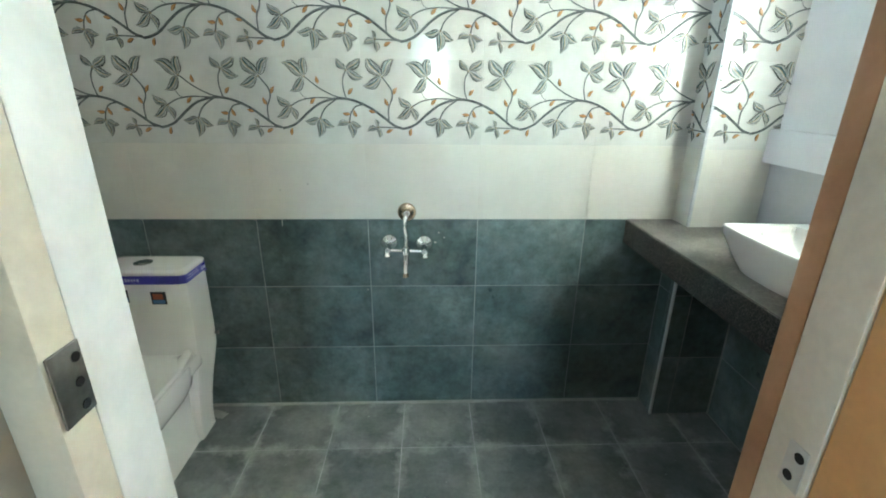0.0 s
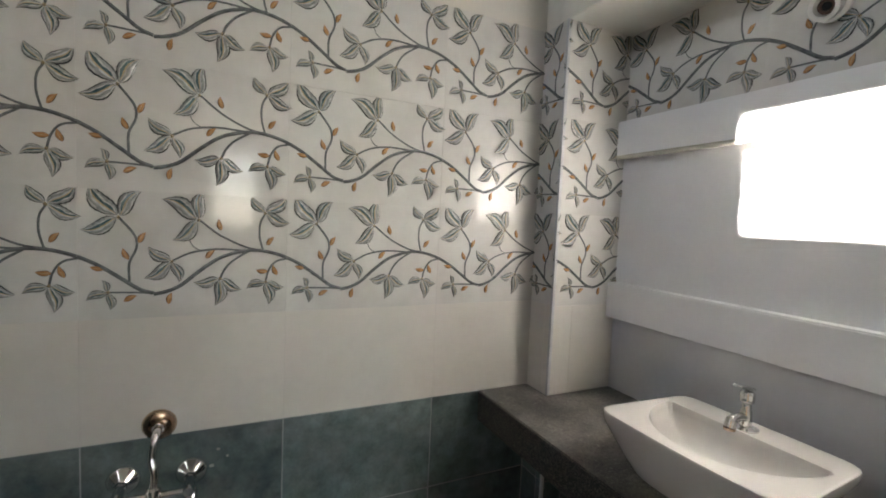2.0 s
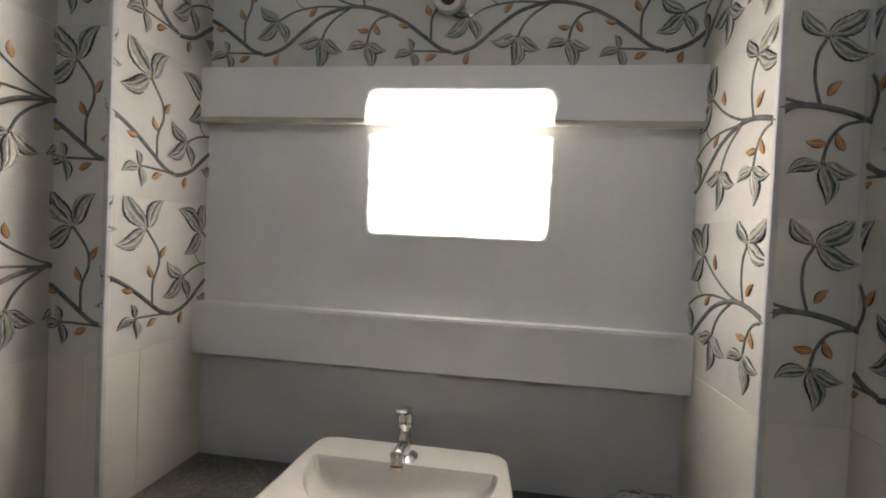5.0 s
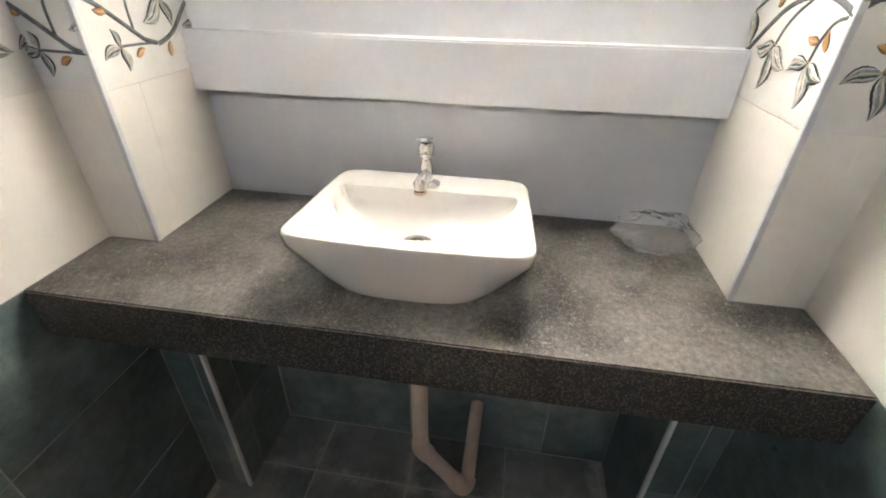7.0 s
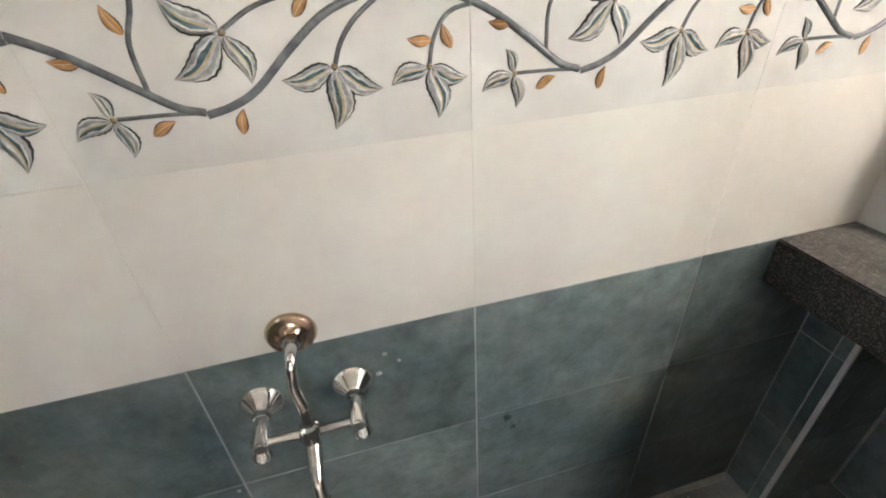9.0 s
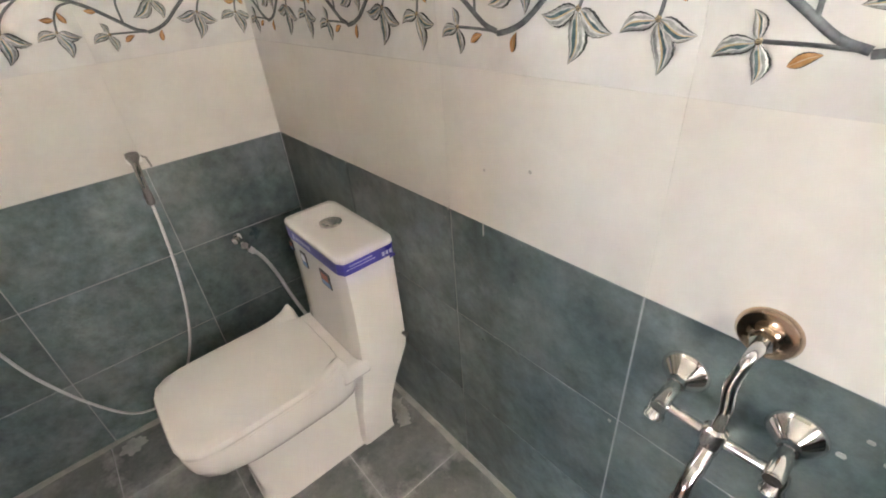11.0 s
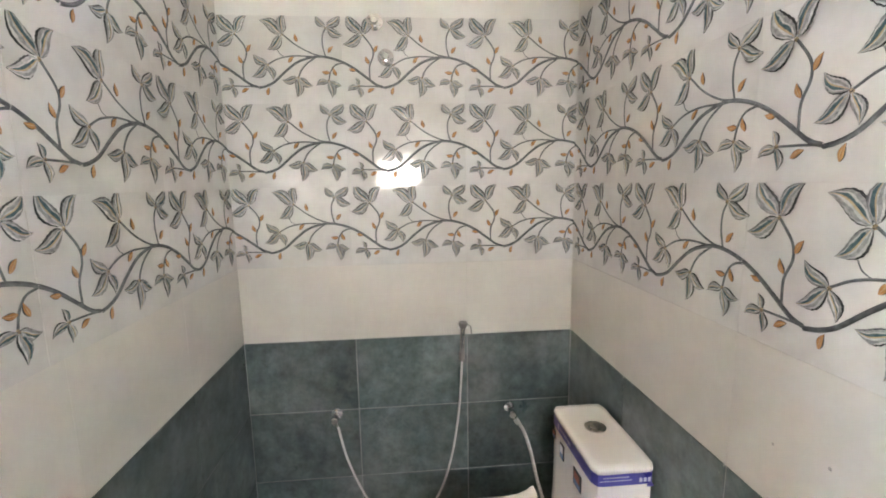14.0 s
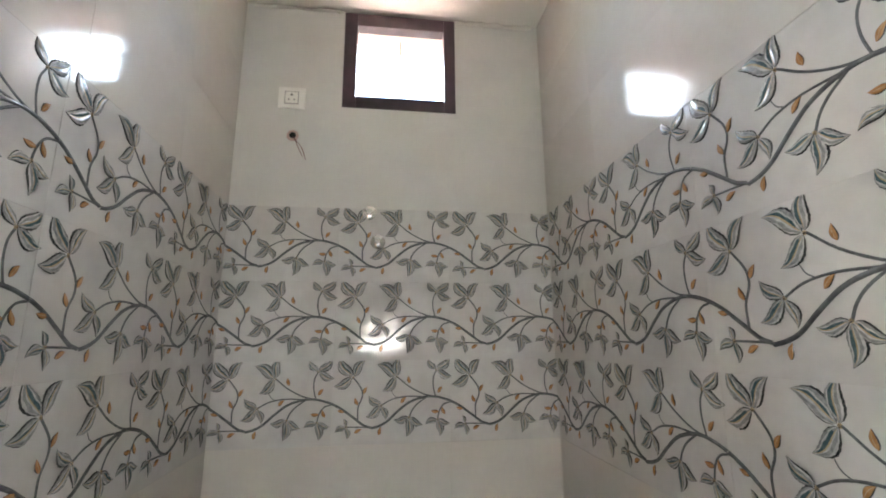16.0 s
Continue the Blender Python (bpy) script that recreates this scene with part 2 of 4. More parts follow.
M_CEIL = surface("ceiling_paint", (0.70, 0.68, 0.62), (0.78, 0.76, 0.70), 2.0, 0.7, 0.15, 60, grain=0.2)
M_BEAD = surface("white_pvc", (0.70, 0.71, 0.72), (0.80, 0.80, 0.80), 20, 0.3, 0.05, 120, grain=0.2)
M_GRANITE = granite_mat("granite")
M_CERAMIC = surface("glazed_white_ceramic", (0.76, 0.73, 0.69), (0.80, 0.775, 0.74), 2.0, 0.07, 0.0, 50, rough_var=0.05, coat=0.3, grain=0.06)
# same white glaze as the toilet, darkened to offset strong light on the basin
M_CERAMICDIM = surface("glazed_ceramic_dimmed", (0.60, 0.575, 0.54), (0.64, 0.62, 0.585), 2.0, 0.07, 0.0, 50, rough_var=0.05, coat=0.3, grain=0.06)
M_SEAT = surface("white_seat_plastic", (0.75, 0.72, 0.675), (0.79, 0.765, 0.72), 3.0, 0.12, 0.0, 60, grain=0.06, rough_var=0.04)
M_CHROME = surface("chrome", (0.70, 0.69, 0.67), (0.82, 0.81, 0.79), 30, 0.06, 0.0, 90, metal=1.0, rough_var=0.10)
M_BRONZE = surface("warm_chrome", (0.55, 0.40, 0.28), (0.72, 0.56, 0.42), 25, 0.10, 0.0, 90, metal=1.0)
M_STEEL = surface("dull_steel", (0.22, 0.21, 0.20), (0.36, 0.35, 0.33), 40, 0.35, 0.1, 200, metal=1.0)
M_DARK = plain("dark_hole", (0.012, 0.011, 0.010), 0.8)
M_BROWN = surface("brown_bakelite", (0.06, 0.028, 0.016), (0.10, 0.05, 0.03), 30, 0.4)
M_PIPE = surface("cream_pvc_pipe", (0.56, 0.43, 0.37), (0.66, 0.53, 0.46), 14, 0.35, 0.08, 80)
M_HOSE = surface("white_braided_hose", (0.55, 0.55, 0.54), (0.72, 0.72, 0.70), 200, 0.35, 0.2, 500)
M_TAPE = surface("blue_packing_tape", (0.035, 0.035, 0.27), (0.065, 0.06, 0.38), 9, 0.25, 0.1, 60)
M_TAPEINK = plain("pale_print", (0.42, 0.42, 0.62), 0.4)
M_STICKER = plain("black_sticker", (0.03, 0.03, 0.035), 0.3)
M_STICKERB = plain("blue_sticker_print", (0.10, 0.20, 0.42), 0.3)
M_STICKERR = plain("red_sticker_print", (0.36, 0.10, 0.05), 0.3)
M_STICKERW = plain("white_sticker_print", (0.70, 0.71, 0.75), 0.3)
M_WINFRAME = surface("dark_brown_window_paint", (0.040, 0.022, 0.030), (0.075, 0.045, 0.055), 18, 0.32, 0.2, 90)
M_GLASS = thin_glass("window_glass")
M_REVEAL = surface("pink_plaster", (0.50, 0.36, 0.31), (0.62, 0.46, 0.40), 9, 0.8, 0.3)
M_SWITCH = surface("switch_plastic", (0.70, 0.69, 0.65), (0.78, 0.77, 0.73), 12, 0.3, 0.0, grain=0.2)
M_LIP = surface("cream_cement_lip", (0.42, 0.39, 0.33), (0.56, 0.53, 0.46), 12, 0.7, 0.3, 90)
M_WIRE = plain("wire_red_black", (0.16, 0.05, 0.04), 0.5)
M_CEMENT = surface("cement_smear", (0.33, 0.325, 0.30), (0.50, 0.495, 0.46), 20, 0.9, 0.6, 120)
M_DRAIN = surface("dusty_drain_cover", (0.19, 0.18, 0.16), (0.28, 0.27, 0.24), 40, 0.5, 0.2, 150)
M_CEMENTTHIN = surface("thin_cement_film", (0.31, 0.315, 0.30), (0.50, 0.495, 0.465), 14, 0.85, 0.4, 120)
M_JAMB = surface("brown_door_rebate", (0.36, 0.19, 0.10), (0.47, 0.27, 0.155), 11, 0.4, 0.25, 70)
M_FRAME = surface("cream_door_frame_paint", (0.62, 0.56, 0.46), (0.72, 0.66, 0.56), 11, 0.4, 0.25, 70)
M_HALL = surface("orange_hall_paint", (0.62, 0.33, 0.13), (0.72, 0.42, 0.18), 2.5, 0.6, 0.15, 70)
M_HALLFLOOR = surface("hall_floor_tile", (0.50, 0.46, 0.40), (0.60, 0.56, 0.50), 2.5, 0.25, 0.05, 70)
M_FILM = clear_film("clear_plastic_film")


def wood_print(name):
    """Printed weathered planks: brown with darker streaks along the board."""
    m, nt, p = shader(name)
    tc = nt.nodes.new("ShaderNodeTexCoord")
    mp = nt.nodes.new("ShaderNodeMapping")
    mp.inputs["Scale"].default_value = (14.0, 14.0, 60.0)
    nt.links.new(tc.outputs["Object"], mp.inputs[0])
    n = node(nt, "ShaderNodeTexNoise", Scale=1.0, Detail=8.0, Roughness=0.7, Distortion=0.6)
    nt.links.new(mp.outputs[0], n.inputs["Vector"])
    nt.links.new(ramp(nt, n.outputs["Fac"], [(0.3, (0.05, 0.03, 0.02)), (0.5, (0.16, 0.10, 0.06)), (0.72, (0.34, 0.24, 0.15))]), p.inputs["Base Color"])
    p.inputs["Roughness"].default_value = 0.35
    return m


M_PLANK = wood_print("printed_planks")
M_YELLOW = surface("printed_yellow_stone", (0.62, 0.38, 0.08), (0.85, 0.66, 0.28), 16, 0.35, 0.05, 80)
M_AMBER = surface("printed_amber_stone", (0.50, 0.25, 0.05), (0.72, 0.45, 0.15), 16, 0.35, 0.05, 80)
M_SLAB = surface("printed_dark_slab", (0.018, 0.017, 0.018), (0.045, 0.042, 0.042), 8, 0.4, 0.05, 60)
M_ROSE = surface("printed_red_petals", (0.45, 0.01, 0.03), (0.70, 0.06, 0.08), 30, 0.35, 0.0)
M_GREEN = surface("printed_green_leaves", (0.03, 0.09, 0.02), (0.12, 0.25, 0.06), 30, 0.35, 0.0)


# ---- mesh helpers ----
def part(name, bm, material, parent=None, label="", smooth=None):
    """Links a bmesh as one mesh object, under a thing or a part."""
    me = bpy.data.meshes.new(name)
    bmesh.ops.recalc_face_normals(bm, faces=bm.faces)
    bm.to_mesh(me)
    bm.free()
    for m in material if isinstance(material, (list, tuple)) else [material]:
        me.materials.append(m)
    if smooth is not None:
        me.polygons.foreach_set("use_smooth", [True] * len(me.polygons))
        me.set_sharp_from_angle(angle=radians(smooth))
    ob = new(name, me)
    if parent:
        ob.parent = parent
        if parent.type == "EMPTY":
            ob.matrix_parent_inverse = Matrix.Translation(parent.location).inverted()
    return tagged(ob, label)


def thing(name, at, label, category, group="", kind=""):
    ob = new(name)
    ob.location = at
    ob.empty_display_size = 0.05
    return tagged(ob, label, category, group, kind)


def structure(ob, label="", category=""):
    return tagged(ob, label, category, "", "structure")


def add_box(bm, lo, hi, bevel=0.0, mat=0, seg=2):
    size = [b - a for a, b in zip(lo, hi)]
    mid = [(a + b) / 2 for a, b in zip(lo, hi)]
    r = bmesh.ops.create_cube(bm, size=1, matrix=Matrix.Translation(mid) @ Matrix.Diagonal((*size, 1)))
    faces = {f for v in r["verts"] for f in v.link_faces}
    if bevel:
        e = bmesh.ops.bevel(bm, geom=list({e for v in r["verts"] for e in v.link_edges}), offset=bevel, segments=seg, profile=0.5, affect="EDGES")
        faces |= set(e["faces"])
    for f in faces:
        if f.is_valid:
            f.material_index = mat
    return bm


def box(lo, hi, bevel=0.0):
    return add_box(bmesh.new(), lo, hi, bevel)


def spline(pts, n=6):
    """Smooth curve through points."""
    p = [Vector(q) for q in pts]
    p = [2 * p[0] - p[1], *p, 2 * p[-1] - p[-2]]
    out = []
    for i in range(1, len(p) - 2):
        a, b, c, d = p[i - 1:i + 3]
        for k in range(n):
            t = k / n
            out.append(0.5 * (2 * b + (c - a) * t + (2 * a - 5 * b + 4 * c - d) * t * t + (3 * b - a - 3 * c + d) * t ** 3))
    return out + [p[-2]]


def add_tube(bm, pts, radius, seg=12, caps=True):
    """A round tube along points; radius is one number or one for each point."""
    pts = [Vector(p) for p in pts]
    rad = radius if isinstance(radius, (list, tuple)) else [radius] * len(pts)
    rings, side = [], None
    for i, p in enumerate(pts):
        d = (pts[min(i + 1, len(pts) - 1)] - pts[max(i - 1, 0)]).normalized()
        if side is None:
            side = d.orthogonal().normalized()
        side = (side - d * side.dot(d)).normalized()
        up = d.cross(side)
        rings.append([bm.verts.new(p + rad[i] * (math.cos(a) * side + math.sin(a) * up)) for a in (2 * math.pi * k / seg for k in range(seg))])
    for a, b in zip(rings, rings[1:]):
        for k in range(seg):
            bm.faces.new((a[k], a[(k + 1) % seg], b[(k + 1) % seg], b[k]))
    if caps:
        bm.faces.new(rings[0][::-1])
        bm.faces.new(rings[-1])
    return bm


def tube(pts, radius, seg=12):
    return add_tube(bmesh.new(), pts, radius, seg)


def turned(start, axis, profile, seg=28):
    """A body turned about an axis: profile rows of (distance along the axis, radius)."""
    a = Vector(axis).normalized()
    side = a.orthogonal().normalized()
    up = a.cross(side)
    bm = bmesh.new()
    rings = [[bm.verts.new(Vector(start) + a * s + max(r, 0.0004) * (math.cos(t) * side + math.sin(t) * up)) for t in (2 * math.pi * k / seg for k in range(seg))] for s, r in profile]
    for p, q in zip(rings, rings[1:]):
        for k in range(seg):
            bm.faces.new((p[k], p[(k + 1) % seg], q[(k + 1) % seg], q[k]))
    bm.faces.new(rings[0][::-1])
    bm.faces.new(rings[-1])
    return bm


def ring_points(cx, cy, hx, hy, e, z, n=40):
    out = []
    for k in range(n):
        a = 2 * math.pi * (k + 0.5) / n
        c, s = math.cos(a), math.sin(a)
        f = (abs(c) ** e + abs(s) ** e) ** (-1 / e)
        out.append((cx + hx * c * f, cy + hy * s * f, z))
    return out


def loft(rings, caps=(True, True)):
    bm = bmesh.new()
    vs = [[bm.verts.new(p) for p in r] for r in rings]
    n = len(vs[0])
    for a, b in zip(vs, vs[1:]):
        for k in range(n):
            bm.faces.new((a[k], a[(k + 1) % n], b[(k + 1) % n], b[k]))
    if caps[0]:
        bm.faces.new(vs[0][::-1])
    if caps[1]:
        bm.faces.new(vs[-1])
    return bm


# ---- tiles ----
def slab_verts(bm, a, b, c, d, mat, thick=0.006, ch=0.0009):
    """A tile from (a, c) to (b, d) with chamfered front edges; its front lies at z = 0."""
    levels = [(0.0, -thick), (0.0, -ch), (ch, 0.0)]
    rings = [[bm.verts.new(p) for p in ((a + i, c + i, z), (b - i, c + i, z), (b - i, d - i, z), (a + i, d - i, z))] for i, z in levels]
    for r, s in zip(rings, rings[1:]):
        for k in range(4):
            bm.faces.new((r[k], r[(k + 1) % 4], s[(k + 1) % 4], s[k])).material_index = mat
    bm.faces.new(rings[-1]).material_index = mat


def vine_point(p):
    """From the pattern's drawing grid to metres on a tile."""
    return Vector((0.596 + (p[0] - 567) / 975, 0.060 + (622 - p[1] + (p[0] - 567) * 0.013) / 1005))


VINE_STEMS = [
    (0.0047, [(129, 619), (156, 613), (186, 598), (229, 560), (275, 528), (340, 512), (400, 522), (455, 548), (505, 585), (540, 612), (567, 622)]),
    (0.0026, [(224, 436), (270, 474), (325, 503), (372, 514)]),
    (0.0026, [(166, 538), (205, 518), (260, 509), (330, 513)]),
    (0.0029, [(269, 585), (280, 560), (300, 537), (334, 514)]),
    (0.0027, [(375, 595), (382, 566), (400, 542), (434, 534)]),
    (0.0026, [(371, 416), (360, 440), (359, 476), (368, 514)]),
    (0.0029, [(501, 440), (530, 480), (534, 512), (520, 548), (520, 594)]),
    (0.0024, [(482, 617), (530, 619), (567, 622)]),
    (0.0013, [(203, 488), (211, 503), (227, 513)])]
VINE_LEAVES = [
    ((222, 436), ((152, 391), (232, 368), (172, 483))),
    ((371, 414), ((342, 374), (418, 371), (427, 437))),
    ((500, 439), ((452, 367), (540, 381), (435, 467))),
    ((166, 540), ((122, 505), (114, 576), (180, 588))),
    ((269, 585), ((216, 592), (315, 612), (259, 649))),
    ((375, 597), ((333, 612), (417, 612), (382, 654))),
    ((480, 617), ((469, 590), (442, 633), (483, 656)))]
VINE_BUDS = [(268, 447, 100), (247, 522, 45), (385, 488, 50), (365, 567, 172), (397, 566, 110), (460, 558, 172), (545, 487, 60), (513, 526, 112), (522, 633, 25), (162, 631, 75)]
LEAF_MATS = [M_LEAFBASE, M_STEM, M_LEAFRIM, M_LEAFTEAL, M_LEAFPALE, M_VEIN, M_BUD, M_BUDPALE, M_LEAFGREY]


def add_stem(bm, pts, r, du):
    pts = [vine_point(p) + Vector((du, 0)) for p in pts]
    pts = [Vector((q.x, q.y)) for q in spline([(p.x, p.y, 0) for p in pts], 4)]
    rows = []
    for i, p in enumerate(pts):
        d = (pts[min(i + 1, len(pts) - 1)] - pts[max(i - 1, 0)]).normalized()
        n = Vector((-d.y, d.x))
        rows.append([bm.verts.new((p.x + n.x * r * a, p.y + n.y * r * a, h * r)) for a, h in ((-1, -0.1), (-0.6, 0.55), (0, 0.75), (0.6, 0.55), (1, -0.1))])
    for a, b in zip(rows, rows[1:]):
        for k in range(4):
            f = bm.faces.new((a[k], b[k], b[k + 1], a[k + 1]))
            f.material_index, f.smooth = 1, True


LEAF_ROW = ((-1, -0.1, 2), (-0.81, 0.52, 4), (-0.62, 0.86, 8), (-0.30, 1.0, 4), (-0.11, 0.76, 5), (0.06, 0.68, 3), (0.38, 1.0, 4), (0.54, 0.90, 8), (0.81, 0.52, 2), (1, -0.1, 2))


def add_leaf(bm, base, tip, width, bend, rng, mats=None, high=0.0034, flip=False):
    """A raised leaf: dark wavy rim, pale and teal glaze in streaks, a pale vein; its tip curls to one side."""
    d = tip - base
    length = d.length
    d.normalize()
    n = Vector((-d.y, d.x))
    seg = 14
    phase, skew = rng.uniform(0, 6.3), rng.uniform(0.04, 0.08)
    rows = []
    for i in range(seg + 1):
        s = i / seg
        w = width * length * (math.sin(math.pi * min(1.0, s ** 0.80)) ** 0.95) * (1.04 if i % 2 else 0.96) + 0.0003
        off = bend * length * (math.sin(math.pi * s ** 1.4) * 0.13)
        c = base + d * (s * length) + n * off
        row = []
        for a, h, m in LEAF_ROW:
            wave = skew * math.sin(phase + s * 17 + a * 4) if 0.2 < abs(a) < 0.8 and mats is None else 0.0
            q = c + n * ((a + wave) * w * (-1 if flip else 1))
            row.append(bm.verts.new((q.x, q.y, h * high * (0.35 + 0.65 * math.sin(math.pi * min(s + 0.06, 1))))))
        rows.append(row)
    for i, (a, b) in enumerate(zip(rows, rows[1:])):
        for k in range(9):
            quad = (a[k], a[k + 1], b[k + 1], b[k]) if flip else (a[k], b[k], b[k + 1], a[k + 1])
            f = bm.faces.new(quad)
            m = LEAF_ROW[k][2] if mats is None else mats[k]
            if mats is None and m == 3 and (i < 2 or i > 11):
                m = 8
            f.material_index, f.smooth = m, True


def full_vine():
    bm = bmesh.new()
    rng = random.Random(4)
    for du in (-0.45, 0.0, 0.45):
        for r, pts in VINE_STEMS:
            add_stem(bm, pts, r, du)
        rng = random.Random(4)
        for j, (c, tips) in enumerate(VINE_LEAVES):
            c = vine_point(c) + Vector((du, 0))
            for k, t in enumerate(tips):
                t = vine_point(t) + Vector((du, 0))
                side = rng.choice((-1, 1))
                add_leaf(bm, c + (t - c) * 0.06, c + (t - c) * 1.09, 0.240, side, rng, None, 0.0050, (j + k) % 2 == 0)
            add_leaf(bm, c + Vector((-0.004, 0)), c + Vector((0.004, 0)), 0.55, 0, rng, (5, 5, 2, 5, 2, 5, 2, 5, 5), 0.004)
        for x, y, ang in VINE_BUDS:
            c = vine_point((x, y)) + Vector((du, 0))
            e = Vector((math.cos(radians(ang)), math.sin(radians(ang)))) * 0.0145
            add_leaf(bm, c - e, c + e, 0.225, 0.5, rng, (2, 6, 6, 6, 7, 6, 6, 6, 2), 0.0034)
    return bm


VINE = full_vine()
TILE_MESHES = {}


def tile_mesh(kind, a, b, c, d):
    """The mesh of a whole or cut tile, shared between alike tiles."""
    key = (kind, round(a, 3), round(b, 3), round(c, 3), round(d, 3))
    if key in TILE_MESHES:
        return TILE_MESHES[key]
    bm = bmesh.new()
    slab_verts(bm, a, b, c, d, 0, 0.006, 0.0009 if kind in ("slate", "floor") else 0.0002)
    mats = {"slate": [M_SLATE], "cream": [M_CREAM], "floor": [M_FLOOR], "leaf": LEAF_MATS}[kind]
    if kind == "leaf":
        v = VINE.copy()
        for co, no in (((a, 0, 0), (-1, 0, 0)), ((b, 0, 0), (1, 0, 0)), ((0, c, 0), (0, -1, 0)), ((0, d, 0), (0, 1, 0))):
            bmesh.ops.bisect_plane(v, geom=v.verts[:] + v.edges[:] + v.faces[:], plane_co=co, plane_no=no, clear_outer=True)
        tmp = bpy.data.meshes.new("vine")
        v.to_mesh(tmp)
        v.free()
        bm.from_mesh(tmp)
        bpy.data.meshes.remove(tmp)
    me = bpy.data.meshes.new("tile")
    bm.to_mesh(me)
    bm.free()
    for m in mats:
        me.materials.append(m)
    TILE_MESHES[key] = me
    return me


def tile_field(wall, kind, origin, u, n, u0, u1, v0, v1, pu, pv, tw, th, gap, rng, uneven=0.0006):
    """Tiles on the rectangle u0..u1, v0..v1 of a wall face; pu, pv: where joints fall."""
    u, n = Vector(u), Vector(n)
    up = n.cross(u)
    i = math.floor((u0 - pu) / tw + 1e-6)
    while pu + i * tw < u1 - 1e-4:
        j = math.floor((v0 - pv) / th + 1e-6)
        while pv + j * th < v1 - 1e-4:
            cu, cv = pu + i * tw, pv + j * th
            a, b = max(cu, u0) - cu + gap / 2, min(cu + tw, u1) - cu - gap / 2
            c, d = max(cv, v0) - cv + gap / 2, min(cv + th, v1) - cv - gap / 2
            if b - a > 0.004 and d - c > 0.004:
                ob = new("tile", tile_mesh(kind, a, b, c, d))
                at = Vector(origin) + u * cu + up * cv + n * rng.uniform(-uneven, uneven)
                ob.matrix_basis = Matrix.Translation(at) @ Matrix((u, up, n)).transposed().to_4x4()
                ob.parent = wall
            j += 1
        i += 1


# ---- large structure ----
J = 0.0015                       # joints lie this far behind the tile faces
WALL = [M_GROUT, M_JOINT, M_UPPER, M_PAINT, M_GREYGLOSS, M_HALL]


def wall(name, boxes, label):
    bm = bmesh.new()
    for lo, hi, m in boxes:
        add_box(bm, lo, hi, 0, m)
    return structure(part(name, bm, WALL), label, "wall")


XO = XW - 0.20                   # outer face of the west wall
floor = structure(part("floor", box((XO, -0.17, -0.12), (XE + 0.15, YN + 0.15, -J)), M_FGROUT), "grey slate-look tiled bathroom floor hazed with cement dust", "floor")
north = wall("wall_north", [((XO, YN + J, -0.12), (XE + 0.15, YN + 0.15, 0.9), 0), ((XO, YN + J, 0.9), (XE + 0.15, YN + 0.15, ZC), 1)],
             "bathroom wall with dark slate dado and raised vine tiles")
WY0, WY1, WZ0, WZ1 = 0.466, 0.963, 2.566, 3.034
west = wall("wall_west", [
    ((XO, -0.17, -0.12), (XW - J, YN + J, 0.9), 0), ((XO, -0.17, 0.9), (XW - J, YN + J, 2.112), 1),
    ((XO, -0.17, 2.112), (XW - J, YN + J, WZ0), 2), ((XO, -0.17, WZ0), (XW - J, WY0, ZC), 2), ((XO, WY1, WZ0), (XW - J, YN + J, ZC), 2)],
            "end wall with slate dado, vine tiles and cream paint")
SF = 0.045                       # door frame thickness
south = wall("wall_south", [
    ((XW - J, -0.12, -0.12), (DX0 - SF, YS - J, 0.9), 0), ((XW - J, -0.12, 0.9), (DX0 - SF, YS - J, ZC), 1), ((XO, -0.17, -0.12), (DX0 - SF, -0.12, ZC), 5),
    ((DX1 + SF, -0.12, -0.12), (XE + 0.15, YSE - J, 0.9), 0), ((DX1 + SF, -0.12, 0.9), (XE + 0.15, YSE - J, ZC), 1), ((DX1 + SF, -0.17, -0.12), (XE + 0.15, -0.12, ZC), 5),
    ((DX0 - SF, -0.12, ZD + SF), (DX1 + SF, YS - J, ZC), 1), ((DX0 - SF, -0.17, ZD + SF), (DX1 + SF, -0.12, ZC), 5)],
             "wall with the doorway, slate dado and vine tiles")
east = wall("wall_east", [
    ((XE + J, YSE, -0.12), (XE + 0.15, YN, 0.9), 0), ((XE, YSE, 0.9), (XE + 0.15, YN, 1.215), 4),
    ((XE, YSE, 1.215), (XE + 0.15, YN, 1.765), 3), ((XE + J, YSE, 1.765), (XE + 0.15, YN, ZC), 1)],
            "niche back wall with white painted panel above grey tile")
pier_n = wall("pier_north", [((XP + J, YPN + J, -0.12), (XE + J, YN + J, 0.9), 0), ((XP + J, YPN + J, 0.9), (XE + J, YN + J, ZC), 1)], "tiled niche pier with vine tiles above slate")
pier_s = wall("pier_south", [((XP + J, YSE - J, -0.12), (XE + J, YPS - J, 0.9), 0), ((XP + J, YSE - J, 0.9), (XE + J, YPS - J, ZC), 1)], "tiled niche pier with vine tiles above slate")
head = structure(part("niche_head", box((XP, YPS - J, ZH), (XE, YPN + J, ZC), 0.004), M_UPPER), "cream painted concrete head over the basin niche", "beam")
ceiling = structure(part("ceiling", box((XO, -0.17, ZC), (XE + 0.15, YN + 0.15, ZC + 0.12)), M_CEIL), "cream painted ceiling slab", "ceiling")

